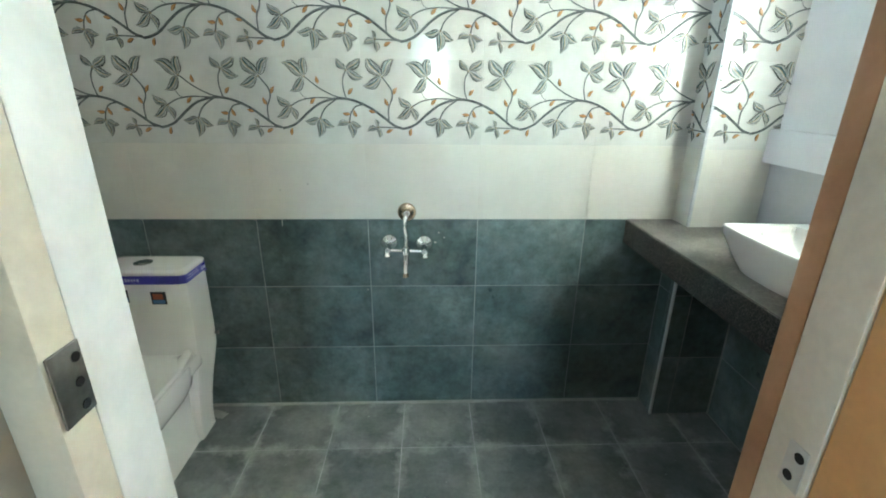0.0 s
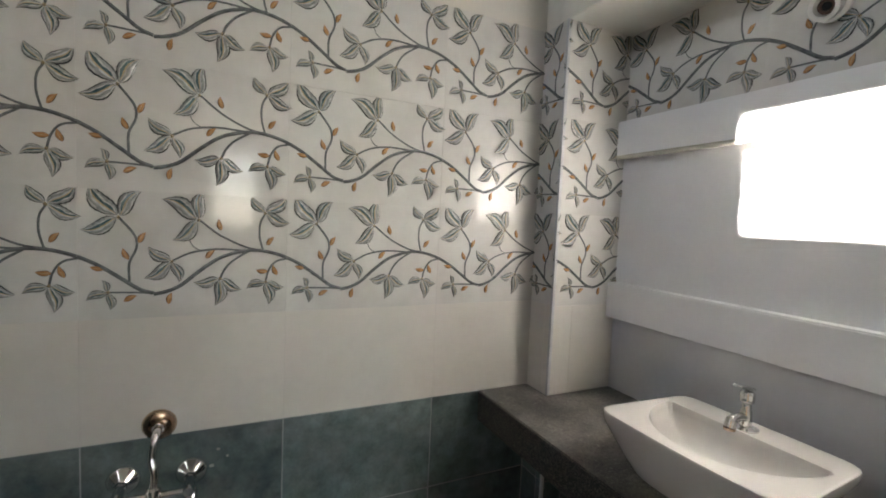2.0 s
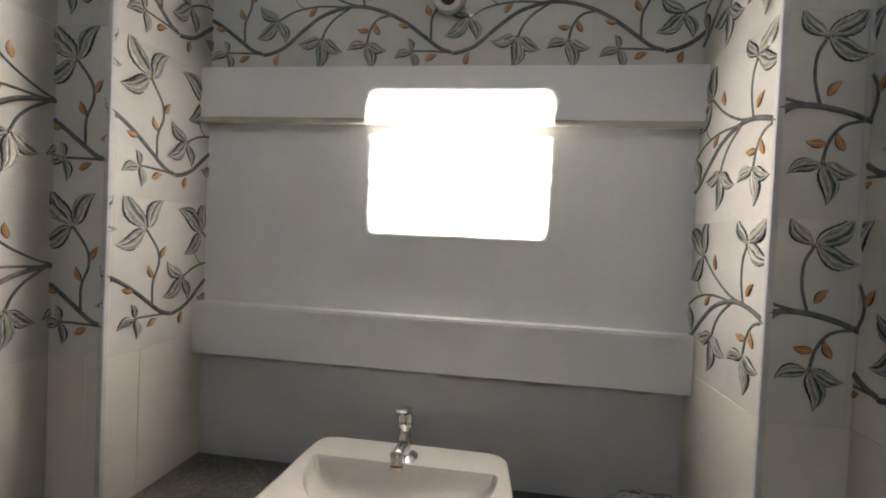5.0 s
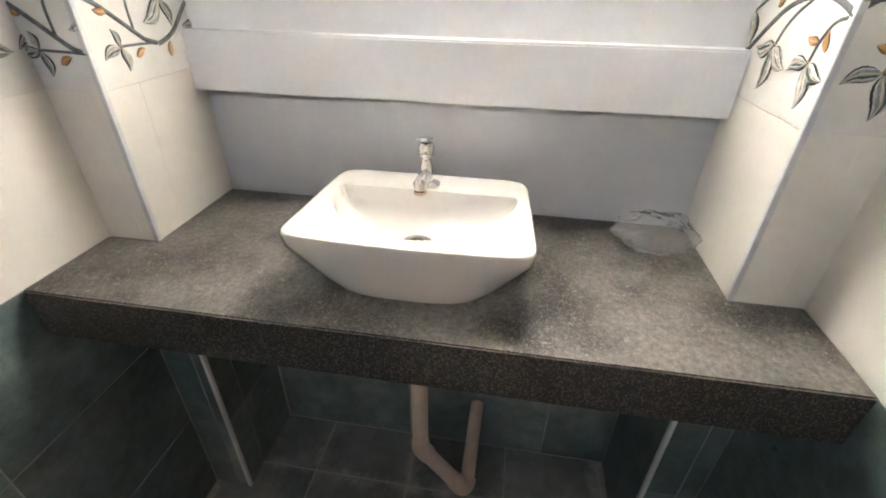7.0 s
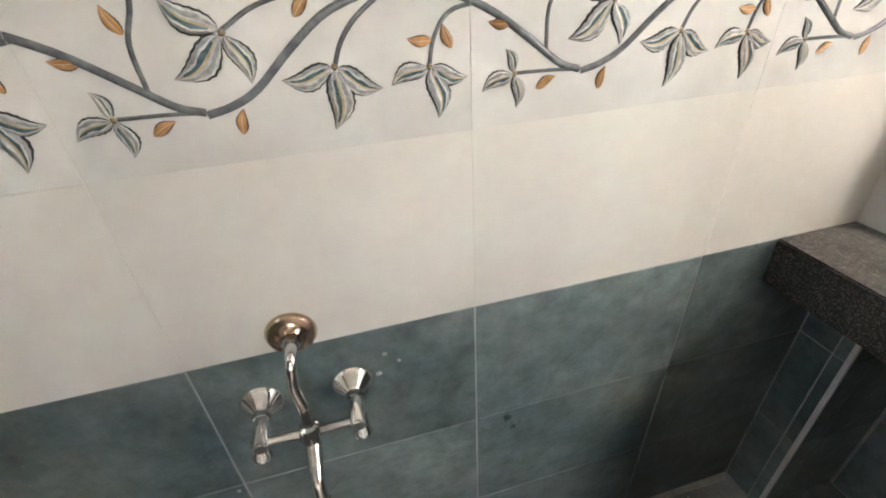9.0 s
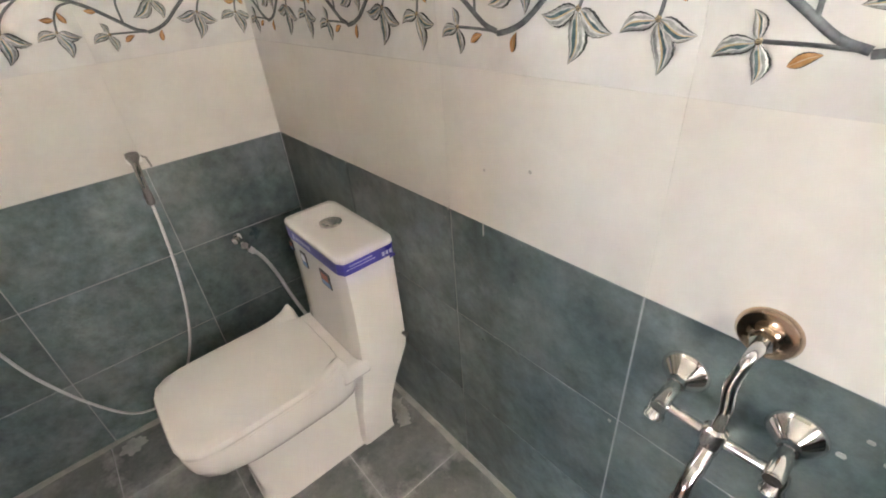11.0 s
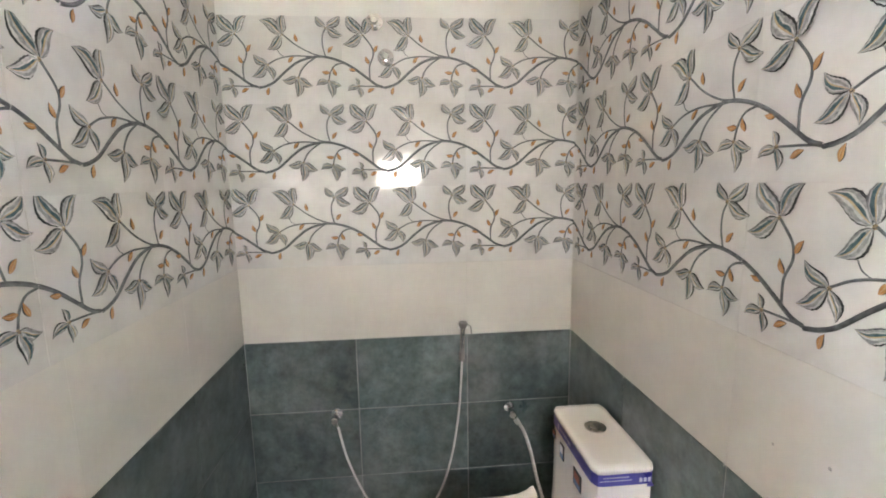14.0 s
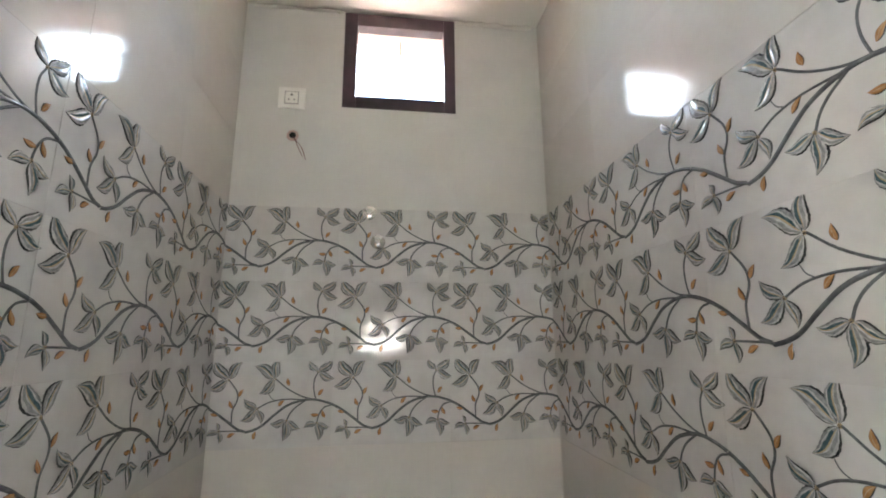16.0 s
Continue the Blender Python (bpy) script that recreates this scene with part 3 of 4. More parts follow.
# ragged plaster line where ceiling and west wall meet
bm = bmesh.new()
rng = random.Random(11)
pts = [(XW + 0.006, y, ZC - 0.008 - 0.006 * rng.random()) for y in np.linspace(YS + 0.03, WY0 - 0.02, 14)]
add_tube(bm, pts, [0.004 + 0.006 * rng.random() for _ in pts], 7)
pts = [(XW + 0.006, y, ZC - 0.010 - 0.010 * rng.random()) for y in np.linspace(WY1 + 0.02, YN - 0.03, 14)]
add_tube(bm, pts, [0.005 + 0.008 * rng.random() for _ in pts], 7)
structure(part("trim", bm, M_CEIL, None, "", 60), "rough plaster bead under the ceiling", "trim")

# painted ledges across the niche
for z0, z1 in ((1.155, 1.276), (1.706, 1.825)):
    bm = box((XE - 0.037, YPS + 0.001, z0), (XE + 0.01, YPN - 0.001, z1))
    bmesh.ops.subdivide_edges(bm, edges=[e for e in bm.edges if abs(e.verts[0].co.y - e.verts[1].co.y) > 0.5], cuts=24)
    for v in bm.verts:
        if v.co.x < XE - 0.02:
            v.co.z += 0.0009 * noise.noise(Vector((v.co.y * 6, z0 * 5, v.co.z * 3)))
            v.co.x += 0.0016 * noise.noise(Vector((v.co.y * 5, z0 * 9, 4)))
    bmesh.ops.bevel(bm, geom=[e for e in bm.edges if abs(e.verts[0].co.y - e.verts[1].co.y) > 0.01 and all(v.co.x < XE - 0.02 for v in e.verts) and len(e.link_faces) == 2 and e.calc_face_angle(0) > 0.5],
                    offset=0.004, segments=2, affect="EDGES")
    structure(part("wall_ledge", bm, M_PAINT, None, "", 40), "white painted concrete ledge projecting in the niche", "ledge")

bm = bmesh.new()
rng = random.Random(17)
pts = [(XE - 0.036, y, 1.703 + 0.002 * noise.noise(Vector((y * 7, 0, 3)))) for y in np.linspace(YPS + 0.004, YPN - 0.004, 40)]
add_tube(bm, pts, [0.0065 + 0.0015 * rng.random() for _ in pts], 8)
structure(part("trim", bm, M_LIP, None, "", 60), "rough cream cement lip under the upper ledge", "trim")

# white corner beads on the piers
for y0, y1 in ((YPN - 0.003, YPN + 0.008), (YPS - 0.008, YPS + 0.003)):
    structure(part("trim", box((XP - 0.003, y0, 0.0), (XP + 0.008, y1, 0.798), 0.002), M_BEAD), "white plastic corner bead on tiled pier", "trim")
    structure(part("trim", box((XP - 0.003, y0, ZT + 0.002), (XP + 0.008, y1, ZH + 0.003), 0.002), M_BEADGREY), "pale grey plastic corner bead on tiled pier", "trim")

# ---- door frame, hall behind the door ----
FY0, FY1 = -0.072, 0.046
door_frame = thing("door_1", (DX0, 0, 0), "cream painted timber door frame with open doorway", "door frame", "", "structure")
part("jamb", box((DX0 - SF, FY0, 0), (DX0, -0.031, ZD + SF), 0.003), M_FRAME, door_frame, "", 40)
# white strip added on the jamb, standing in for the open leaf's face
part("rebate", box((DX0 - SF, -0.0305, 0), (DX0 - 0.001, FY1, ZD + SF), 0.003), M_BEAD, door_frame, "white strip standing in for the open leaf's face", 40)
part("jamb", box((DX1, -0.046, 0), (DX1 + SF, 0.0145, ZD + SF), 0.003), M_FRAME, door_frame, "", 40)
part("rebate", box((DX1 + 0.001, 0.015, 0), (DX1 + SF, FY1, ZD + SF), 0.003), M_JAMB, door_frame, "bare brown timber rebate", 40)
part("plaster_return", box((DX1 + 0.003, -0.12, 0), (DX1 + SF, -0.0465, ZD + SF), 0.004), M_HALL, door_frame, "orange painted return", 40)
part("lintel", box((DX0, FY0, ZD), (DX1, FY1, ZD + SF), 0.004), M_FRAME, door_frame, "", 40)
for hz in (0.30, 1.145, 1.80):
    hinge = part("hinge", box((DX0 + 0.0005, -0.069, hz - 0.034), (DX0 + 0.003, -0.033, hz + 0.038), 0.0008), M_STEEL, door_frame, "dull steel hinge plate")
    for dz in (-0.024, 0.0, 0.024):
        part("screw_hole", turned((DX0 + 0.0025, -0.044 + 0.003 * (dz > 0), hz + dz), (1, 0, 0), [(0, 0.0048), (0.0014, 0.0048)], 12), M_DARK, hinge)
strike = part("strike_plate", box((DX1 - 0.002, -0.040, 0.982), (DX1 - 0.0005, -0.014, 1.038), 0.0006), M_JOINT, door_frame, "bare wood latch recess with holes")
for y, z in ((-0.031, 1.025), (-0.024, 0.996)):
    part("screw_hole", turned((DX1 - 0.0026, y, z), (1, 0, 0), [(0, 0.0062), (0.002, 0.0062)], 14), M_DARK, strike)

HX0, HX1, HY0, HZ = 0.15, 3.00, -3.10, 2.95
structure(part("floor_hall", box((HX0, HY0, -0.12), (HX1, -0.17, 0.0)), M_HALLFLOOR), "plain beige floor of the room outside", "floor")
structure(part("ceiling_hall", box((HX0 - 0.15, HY0 - 0.15, HZ), (HX1 + 0.15, -0.17, HZ + 0.1)), M_CEIL), "white ceiling of the room outside", "ceiling")
structure(part("wall_hall_west", box((HX0 - 0.15, HY0, -0.12), (HX0, -0.17, HZ)), M_HALL), "orange painted wall outside the bathroom", "wall")
structure(part("wall_hall_east", box((HX1, HY0, -0.12), (HX1 + 0.15, -0.17, HZ)), M_HALL), "orange painted wall outside the bathroom", "wall")
bm = bmesh.new()
for lo, hi in (((HX0, 0), (1.25, HZ)), ((1.75, 0), (HX1, HZ)), ((1.25, 0), (1.75, 1.25)), ((1.25, 2.12), (1.75, HZ))):
    add_box(bm, (lo[0], HY0 - 0.15, lo[1] - 0.12 * (lo[1] == 0)), (hi[0], HY0, hi[1]))
structure(part("wall_hall_south", bm, M_UPPER), "cream wall with a window outside the bathroom", "wall")
win2 = thing("window_2", (1.5, HY0, 1.25), "small white framed window of the room outside", "window", "", "structure")
for lo, hi in (((1.25, 1.25), (1.29, 2.12)), ((1.71, 1.25), (1.75, 2.12)), ((1.29, 1.25), (1.71, 1.29)), ((1.29, 2.08), (1.71, 2.12)), ((1.29, 1.84), (1.71, 1.87)), ((1.485, 1.29), (1.515, 1.84))):
    part("window_frame", box((lo[0], HY0 - 0.09, lo[1]), (hi[0], HY0 - 0.04, hi[1]), 0.003), M_BEAD, win2)

# door leaf, swung out flat against the hall wall
leaf_door = thing("door_leaf", (DX0, -0.20, 0), "open flush door printed with brown planks, yellow stones and red rose", "door", "", "structure")
LX1 = DX0 - 0.03
LX0 = LX1 - 0.645
LY = -0.232                        # printed face


def on_leaf(name, x0, x1, z0, z1, lift, mat, label="", bevel=0.0):
    """A flat printed piece on the leaf; x runs from the free edge to the hinges."""
    return part(name, box((LX0 + x0, LY - lift, z0), (LX0 + x1, LY - max(lift - 0.0018, 0.0), z1), bevel), mat, leaf_door, label)


part("leaf", box((LX0, LY, 0.012), (LX1, -0.200, 2.015), 0.002), M_BEAD, leaf_door, "white edged flush leaf")
rng = random.Random(3)
z = 0.014
while z < 2.0:
    h = min(rng.uniform(0.12, 0.20), 2.013 - z)
    on_leaf("plank", 0.060, 0.585, z, z + h - 0.002, 0.0022, M_PLANK)
    z += h
on_leaf("dark_slab", 0.215, 0.407, 1.530, 1.995, 0.0030, M_SLAB, "dark grey printed slab")
on_leaf("dark_slab", 0.215, 0.407, 0.180, 0.700, 0.0030, M_SLAB, "dark grey printed slab")
on_leaf("panel", 0.225, 0.391, 0.745, 1.482, 0.0034, M_YELLOW, "recessed yellow brick print")
for j in range(18):
    z0 = 0.745 + j * 0.041
    for i, w in enumerate((0.060, 0.052, 0.054) if j % 2 else (0.040, 0.066, 0.060)):
        x0 = 0.225 + sum(((0.060, 0.052, 0.054) if j % 2 else (0.040, 0.066, 0.060))[:i])
        on_leaf("stone", x0, x0 + w - 0.001, z0, min(z0 + 0.040, 1.482), 0.0044, M_YELLOW if (i + j) % 5 else M_AMBER)
for j in range(16):
    for x0 in (0.184, 0.391):
        on_leaf("stone", x0, x0 + 0.040, 0.712 + j * 0.0506, 0.711 + (j + 1) * 0.0506, 0.0060, M_YELLOW if j % 3 else M_AMBER, "", 0.0006)
for i in range(3):
    for z0 in (0.704, 1.483):
        on_leaf("stone", 0.225 + i * 0.0553, 0.2795 + i * 0.0553, z0, z0 + 0.038, 0.0060, M_AMBER if i % 2 else M_YELLOW, "", 0.0006)


def petal_shape(name, x, z, length, width, ang, lift, mat):
    """A thin pointed oval on the printed face."""
    bm = bmesh.new()
    c, sn = math.cos(radians(ang)), math.sin(radians(ang))
    rows = []
    for dy in (0.0, 0.0010):
        ring = []
        for k in range(20):
            t = math.tau * k / 20
            u, v = length * math.cos(t), width * math.sin(t) * (1 - 0.35 * math.cos(t))
            ring.append(bm.verts.new((LX0 + x + u * c - v * sn, LY - lift - dy, z + u * sn + v * c)))
        rows.append(ring)
    for k in range(20):
        bm.faces.new((rows[0][k], rows[0][(k + 1) % 20], rows[1][(k + 1) % 20], rows[1][k]))
    bm.faces.new(rows[0])
    bm.faces.new(rows[1][::-1])
    return part(name, bm, mat, leaf_door)


for k, (x, z, l, w, ang) in enumerate(((0.300, 1.225, 0.052, 0.040, 80), (0.272, 1.250, 0.036, 0.026, 60), (0.330, 1.235, 0.040, 0.028, 110), (0.300, 1.255, 0.026, 0.020, 90), (0.315, 1.215, 0.034, 0.022, 70))):
    petal_shape("petal", x, z, l, w, ang, 0.0046 + 0.0010 * k, M_ROSE)
for x, z, l, w, ang in ((0.325, 1.130, 0.024, 0.009, 60), (0.360, 1.100, 0.026, 0.012, 120), (0.250, 1.070, 0.030, 0.014, 80), (0.312, 1.036, 0.022, 0.008, 75), (0.345, 1.085, 0.022, 0.010, 40)):
    petal_shape("leaf_print", x, z, l, w, ang, 0.0046, M_GREEN)
part("stalk", tube([(LX0 + 0.300, LY - 0.005, 1.180), (LX0 + 0.310, LY - 0.005, 1.050), (LX0 + 0.308, LY - 0.005, 0.960)], 0.0025, 8), M_GREEN, leaf_door)
petal_shape("vase", 0.308, 0.850, 0.108, 0.032, 90, 0.0046, M_BEAD)
for hz in (1.175, 1.290):
    part("handle_foot", turned((LX0 + 0.034, LY + 0.001, hz), (0, -1, 0), [(0, 0.014), (0.004, 0.014), (0.007, 0.008)], 16), M_BEAD, leaf_door)
part("handle", tube(spline([(LX0 + 0.034, LY - 0.002, 1.180), (LX0 + 0.034, LY - 0.038, 1.192), (LX0 + 0.034, LY - 0.046, 1.232), (LX0 + 0.034, LY - 0.038, 1.272), (LX0 + 0.034, LY - 0.002, 1.285)], 6), 0.006, 10), M_BEAD, leaf_door, "white curved pull handle")
bolt = part("bolt_plate", box((LX0 + 0.006, LY - 0.004, 1.048), (LX0 + 0.090, LY, 1.094), 0.001), M_SWITCH, leaf_door, "cream metal door bolt")
part("bolt_rod", tube([(LX0 - 0.004, LY - 0.012, 1.071), (LX0 + 0.082, LY - 0.012, 1.071)], 0.006, 12), M_SWITCH, bolt)
part("bolt_knob", tube([(LX0 + 0.030, LY - 0.014, 1.071), (LX0 + 0.030, LY - 0.040, 1.066)], 0.005, 10), M_SWITCH, bolt)

# ---- west window ----
win = thing("window_1", (XW, 0.717, WZ0), "small dark brown framed louvre window high in wall", "window", "", "structure")
GY0, GY1, GZ0, GZ1 = 0.523, 0.912, 2.622, 2.971
FXI, FXO = XW + 0.004, XW - 0.052
for n_, lo, hi in (("window_frame", (WY0, WZ0), (GY0, WZ1)), ("window_frame", (GY1, WZ0), (WY1, WZ1)), ("window_frame", (GY0, WZ0), (GY1, GZ0)), ("window_frame", (GY0, GZ1), (GY1, WZ1))):
    part(n_, box((FXO, lo[0], lo[1]), (FXI, hi[0], hi[1]), 0.003), M_WINFRAME, win)
for k in range(4):
    zc = GZ0 + (k + 0.5) * (GZ1 - GZ0) / 4
    bm = box((-0.002, GY0 + 0.004, -0.044), (0.002, GY1 - 0.004, 0.044))
    bmesh.ops.transform(bm, matrix=Matrix.Translation((XW - 0.075, 0, zc)) @ Matrix.Rotation(radians(-14), 4, "Y"), verts=bm.verts)
    pane = part("pane", bm, M_GLASS, win, "clear glass louvre blade")
    pane.visible_shadow = False
    for y0, y1 in ((GY0, GY0 + 0.006), (GY1 - 0.006, GY1)):
        part("clip", box((XW - 0.085, y0, zc - 0.008), (XW - 0.065, y1, zc + 0.008), 0.001), M_BEAD, win, "small white louvre clip")
for k in range(1, 4):
    zb = GZ0 + k * (GZ1 - GZ0) / 4
    part("glazing_bar", box((XW - 0.081, GY0 + 0.001, zb - 0.005), (XW - 0.075, GY1 - 0.001, zb + 0.005), 0.0006), M_STEEL, win, "thin metal glazing bar")
part("glazing_bar", box((XW - 0.088, 0.713, GZ0 + 0.001), (XW - 0.082, 0.719, GZ1 - 0.001), 0.0006), M_STEEL, win, "thin metal glazing bar")
RV = [((XO, WY0, 2.978), (FXO, WY1, ZC)), ((XO, WY0 - 0.002, WZ0), (FXO, WY0 + 0.003, WZ1)), ((XO, WY1 - 0.003, WZ0), (FXO, WY1 + 0.002, WZ1)), ((XO, WY0, WZ0 - 0.002), (FXO, WY1, WZ0 + 0.003))]
for lo, hi in RV:
    part("reveal", box(lo, hi), M_REVEAL, win, "pink plastered window reveal")

# ---- basin niche ----
# granite counter
counter = thing("counter", (XC, 0.7, 0.80), "dark speckled granite washbasin counter, dusty on top", "counter")
bm = bmesh.new()
outline = [(XC, YSE), (XP - 0.003, YSE), (XP - 0.003, YPS), (XE, YPS), (XE, YPN), (XP - 0.003, YPN), (XP - 0.003, YN), (XC, YN)]
f = bm.faces.new([bm.verts.new((x, y, ZT - 0.03)) for x, y in outline])
r = bmesh.ops.extrude_face_region(bm, geom=[f])
bmesh.ops.translate(bm, vec=(0, 0, 0.03), verts=[v for v in r["geom"] if isinstance(v, bmesh.types.BMVert)])
bmesh.ops.bevel(bm, geom=[e for e in bm.edges if all(v.co.x < XC + 0.001 and v.co.z > ZT - 0.001 for v in e.verts)], offset=0.003, segments=2, affect="EDGES")
part("worktop", bm, M_GRANITE, counter, "", 15)
part("front_edge", box((XC + 0.0003, YSE + 0.001, 0.800), (XC + 0.0299, YN - 0.001, ZT - 0.0300)), M_GRANITE, counter, "granite apron strip under the nosing", 50)

# vessel basin
BX, BY, BZ = 2.505, 0.697, ZT
basin = thing("washbasin", (BX, BY, BZ), "white ceramic tabletop washbasin standing on granite counter", "washbasin")


def rim_ring(z, grow, e=12.0, n=120):
    pts = []
    for x, y, _ in ring_points(BX, BY, 0.150 - grow * 0.30, 0.208 - grow * 1.12, e, z, n):
        wide = 1.0 - 0.045 * (x - BX) / 0.15
        bow = -0.010 * (1 - ((y - BY) / 0.208) ** 2) if x < BX else 0.0
        pts.append((x + bow, BY + (y - BY) * wide, z))
    return pts


def bowl_ring(z, s, n=120):
    """D-shaped bowl edge: straight at the back, curved at the front, drawn in by s round the drain."""
    x0, a, b, cx = 2.572, 0.196, 0.180, 2.490
    pts = []
    for k in range(n):
        t = 2 * math.pi * (k + 0.5) / n
        c, sn = math.cos(t), math.sin(t)
        lo_, hi_ = 0.0, 0.4
        for _ in range(26):
            m_ = (lo_ + hi_) / 2
            x, y = cx + c * m_, sn * m_
            inside = x < x0 and ((x - x0) / a) ** 2 + (y / b) ** 2 < 1
            lo_, hi_ = (m_, hi_) if inside else (lo_, m_)
        x, y = cx + c * lo_, sn * lo_
        dx, dy = 2.478, 0.0
        pts.append((dx + (x - dx) * s, BY + dy + (y - dy) * s, z))
    return pts


rings = [rim_ring(BZ + 0.0005, 0.062, 4.0), rim_ring(BZ + 0.004, 0.057, 4.4), rim_ring(BZ + 0.030, 0.037, 5.4), rim_ring(BZ + 0.060, 0.018, 6.8),
         rim_ring(BZ + 0.092, 0.003), rim_ring(BZ + 0.110, 0.0), rim_ring(BZ + 0.1145, 0.0015), rim_ring(BZ + 0.1161, 0.004), rim_ring(BZ + 0.1162, 0.007),
         bowl_ring(BZ + 0.1162, 1.014), bowl_ring(BZ + 0.1161, 1.004), bowl_ring(BZ + 0.1150, 0.998), bowl_ring(BZ + 0.1000, 0.980), bowl_ring(BZ + 0.083, 0.930), bowl_ring(BZ + 0.066, 0.82),
         bowl_ring(BZ + 0.055, 0.64), bowl_ring(BZ + 0.050, 0.42), bowl_ring(BZ + 0.047, 0.2)]
part("bowl", loft(rings), M_CERAMICDIM, basin, "", 38)
drain = part("drain", turned((2.478, BY, BZ + 0.0465), (0, 0, 1), [(0, 0.031), (0.003, 0.031), (0.0045, 0.028), (0.0035, 0.019), (0.001, 0.017)], 28), M_CHROME, basin, "chrome basin waste", 40)
part("drain_hole", turned((2.478, BY, BZ + 0.0485), (0, 0, 1), [(0, 0.016), (0.0005, 0.016)], 20), M_DARK, drain)
part("drain_bar", box((2.463, BY - 0.0025, BZ + 0.0492), (2.493, BY + 0.0025, BZ + 0.0510), 0.0006), M_CHROME, drain)

tap = thing("pillar_tap", (2.600, 0.702, BZ + 0.116), "chrome pillar tap with lever standing on washbasin rim", "tap")
TZ = BZ + 0.1165
part("base", turned((2.600, 0.702, TZ), (0, 0, 1), [(0, 0.028), (0.003, 0.028), (0.006, 0.021), (0.009, 0.015)], 28), M_CHROME, tap, "", 40)
part("body", turned((2.600, 0.702, TZ + 0.008), (0, 0, 1), [(0, 0.0135), (0.034, 0.0125), (0.039, 0.010), (0.052, 0.010), (0.055, 0.015), (0.074, 0.016), (0.080, 0.012)], 24), M_CHROME, tap, "", 40)
spout = part("spout", tube(spline([(2.598, 0.702, TZ + 0.026), (2.570, 0.703, TZ + 0.030), (2.552, 0.704, TZ + 0.026), (2.546, 0.704, TZ + 0.010)], 5), [0.010] * 10 + [0.012] * 6, 16), M_CHROME, tap, "", 40)
part("nozzle", turned((2.546, 0.704, TZ + 0.0105), (0, 0, -1), [(0, 0.0125), (0.006, 0.0125), (0.007, 0.009)], 18), M_BRONZE, spout)
bm = box((-0.046, -0.011, -0.0035), (0.012, 0.011, 0.0035), 0.003)
bmesh.ops.transform(bm, matrix=Matrix.Translation((2.602, 0.702, TZ + 0.095)) @ Matrix.Rotation(radians(14), 4, "Y"), verts=bm.verts)
part("lever", bm, M_CHROME, tap, "", 40)

# waste pipe under the counter
trap = thing("waste_pipe", (2.50, 0.703, 0.1), "cream plastic waste pipe with bent trap under counter", "pipe")
part("down_pipe", tube([(2.50, 0.703, 0.870), (2.50, 0.703, 0.30)], 0.021, 20), M_PIPE, trap, "", 50)
part("elbow", tube([(2.50, 0.703, 0.315), (2.50, 0.703, 0.292), (2.50, 0.696, 0.276), (2.50, 0.682, 0.258)], 0.0245, 20), M_PIPE, trap, "", 50)
part("bend_pipe", tube([(2.50, 0.688, 0.265), (2.50, 0.598, 0.146)], 0.021, 20), M_PIPE, trap, "", 50)
part("elbow", tube(spline([(2.50, 0.612, 0.164), (2.50, 0.588, 0.133), (2.510, 0.574, 0.127), (2.530, 0.570, 0.133)], 5), 0.0245, 20), M_PIPE, trap, "", 50)
part("outlet_pipe", tube([(2.52, 0.571, 0.130), (XE + 0.004, 0.566, 0.204)], 0.020, 20), M_PIPE, trap, "", 50)

# crumpled clear bag on the counter
rng = random.Random(5)
bm = bmesh.new()
bmesh.ops.create_icosphere(bm, subdivisions=4, radius=1.0)
for v in bm.verts:
    p = v.co.copy()
    c = 0.30 * noise.noise(p * 1.7 + Vector((3, 1, 7))) + 0.22 * abs(noise.noise(p * 3.1)) + 0.05 * abs(noise.noise(p * 7))
    q = p * (0.86 + c)
    tail = max(0.0, q.y) ** 2 * 0.42
    v.co = Vector((2.635 + 0.066 * q.x, 0.222 + 0.084 * q.y + 0.03 * tail, ZT + 0.001 + max(0.0, 0.034 + (0.040 - 0.022 * tail) * q.z)))
bag = part("plastic_bag", bm, M_FILM, None, "", 25)
tagged(bag, "crumpled clear plastic bag lying on granite counter", "bag")

# empty lamp holder above the upper ledge
holder = thing("lamp_holder", (XE, 0.672, 1.977), "white empty lamp holder fixed to vine tiles", "lamp holder")
part("base", turned((XE + 0.001, 0.672, 1.985), (-1, 0, 0), [(0, 0.036), (0.008, 0.036), (0.012, 0.030)], 28), M_SWITCH, holder, "", 40)
part("cup", turned((XE - 0.010, 0.672, 1.984), (-1, 0, -0.35), [(0, 0.026), (0.022, 0.026), (0.030, 0.031), (0.036, 0.031), (0.036, 0.021), (0.016, 0.018)], 28), M_SWITCH, holder, "", 40)
part("socket", turned((XE - 0.026, 0.672, 1.9785), (-1, 0, -0.35), [(0, 0.0175), (0.008, 0.0175), (0.008, 0.011), (0.004, 0.010)], 24), M_BROWN, holder, "brown socket inside", 40)
part("contact", turned((XE - 0.030, 0.672, 1.977), (-1, 0, -0.35), [(0, 0.009), (0.0035, 0.009)], 16), M_DARK, holder)

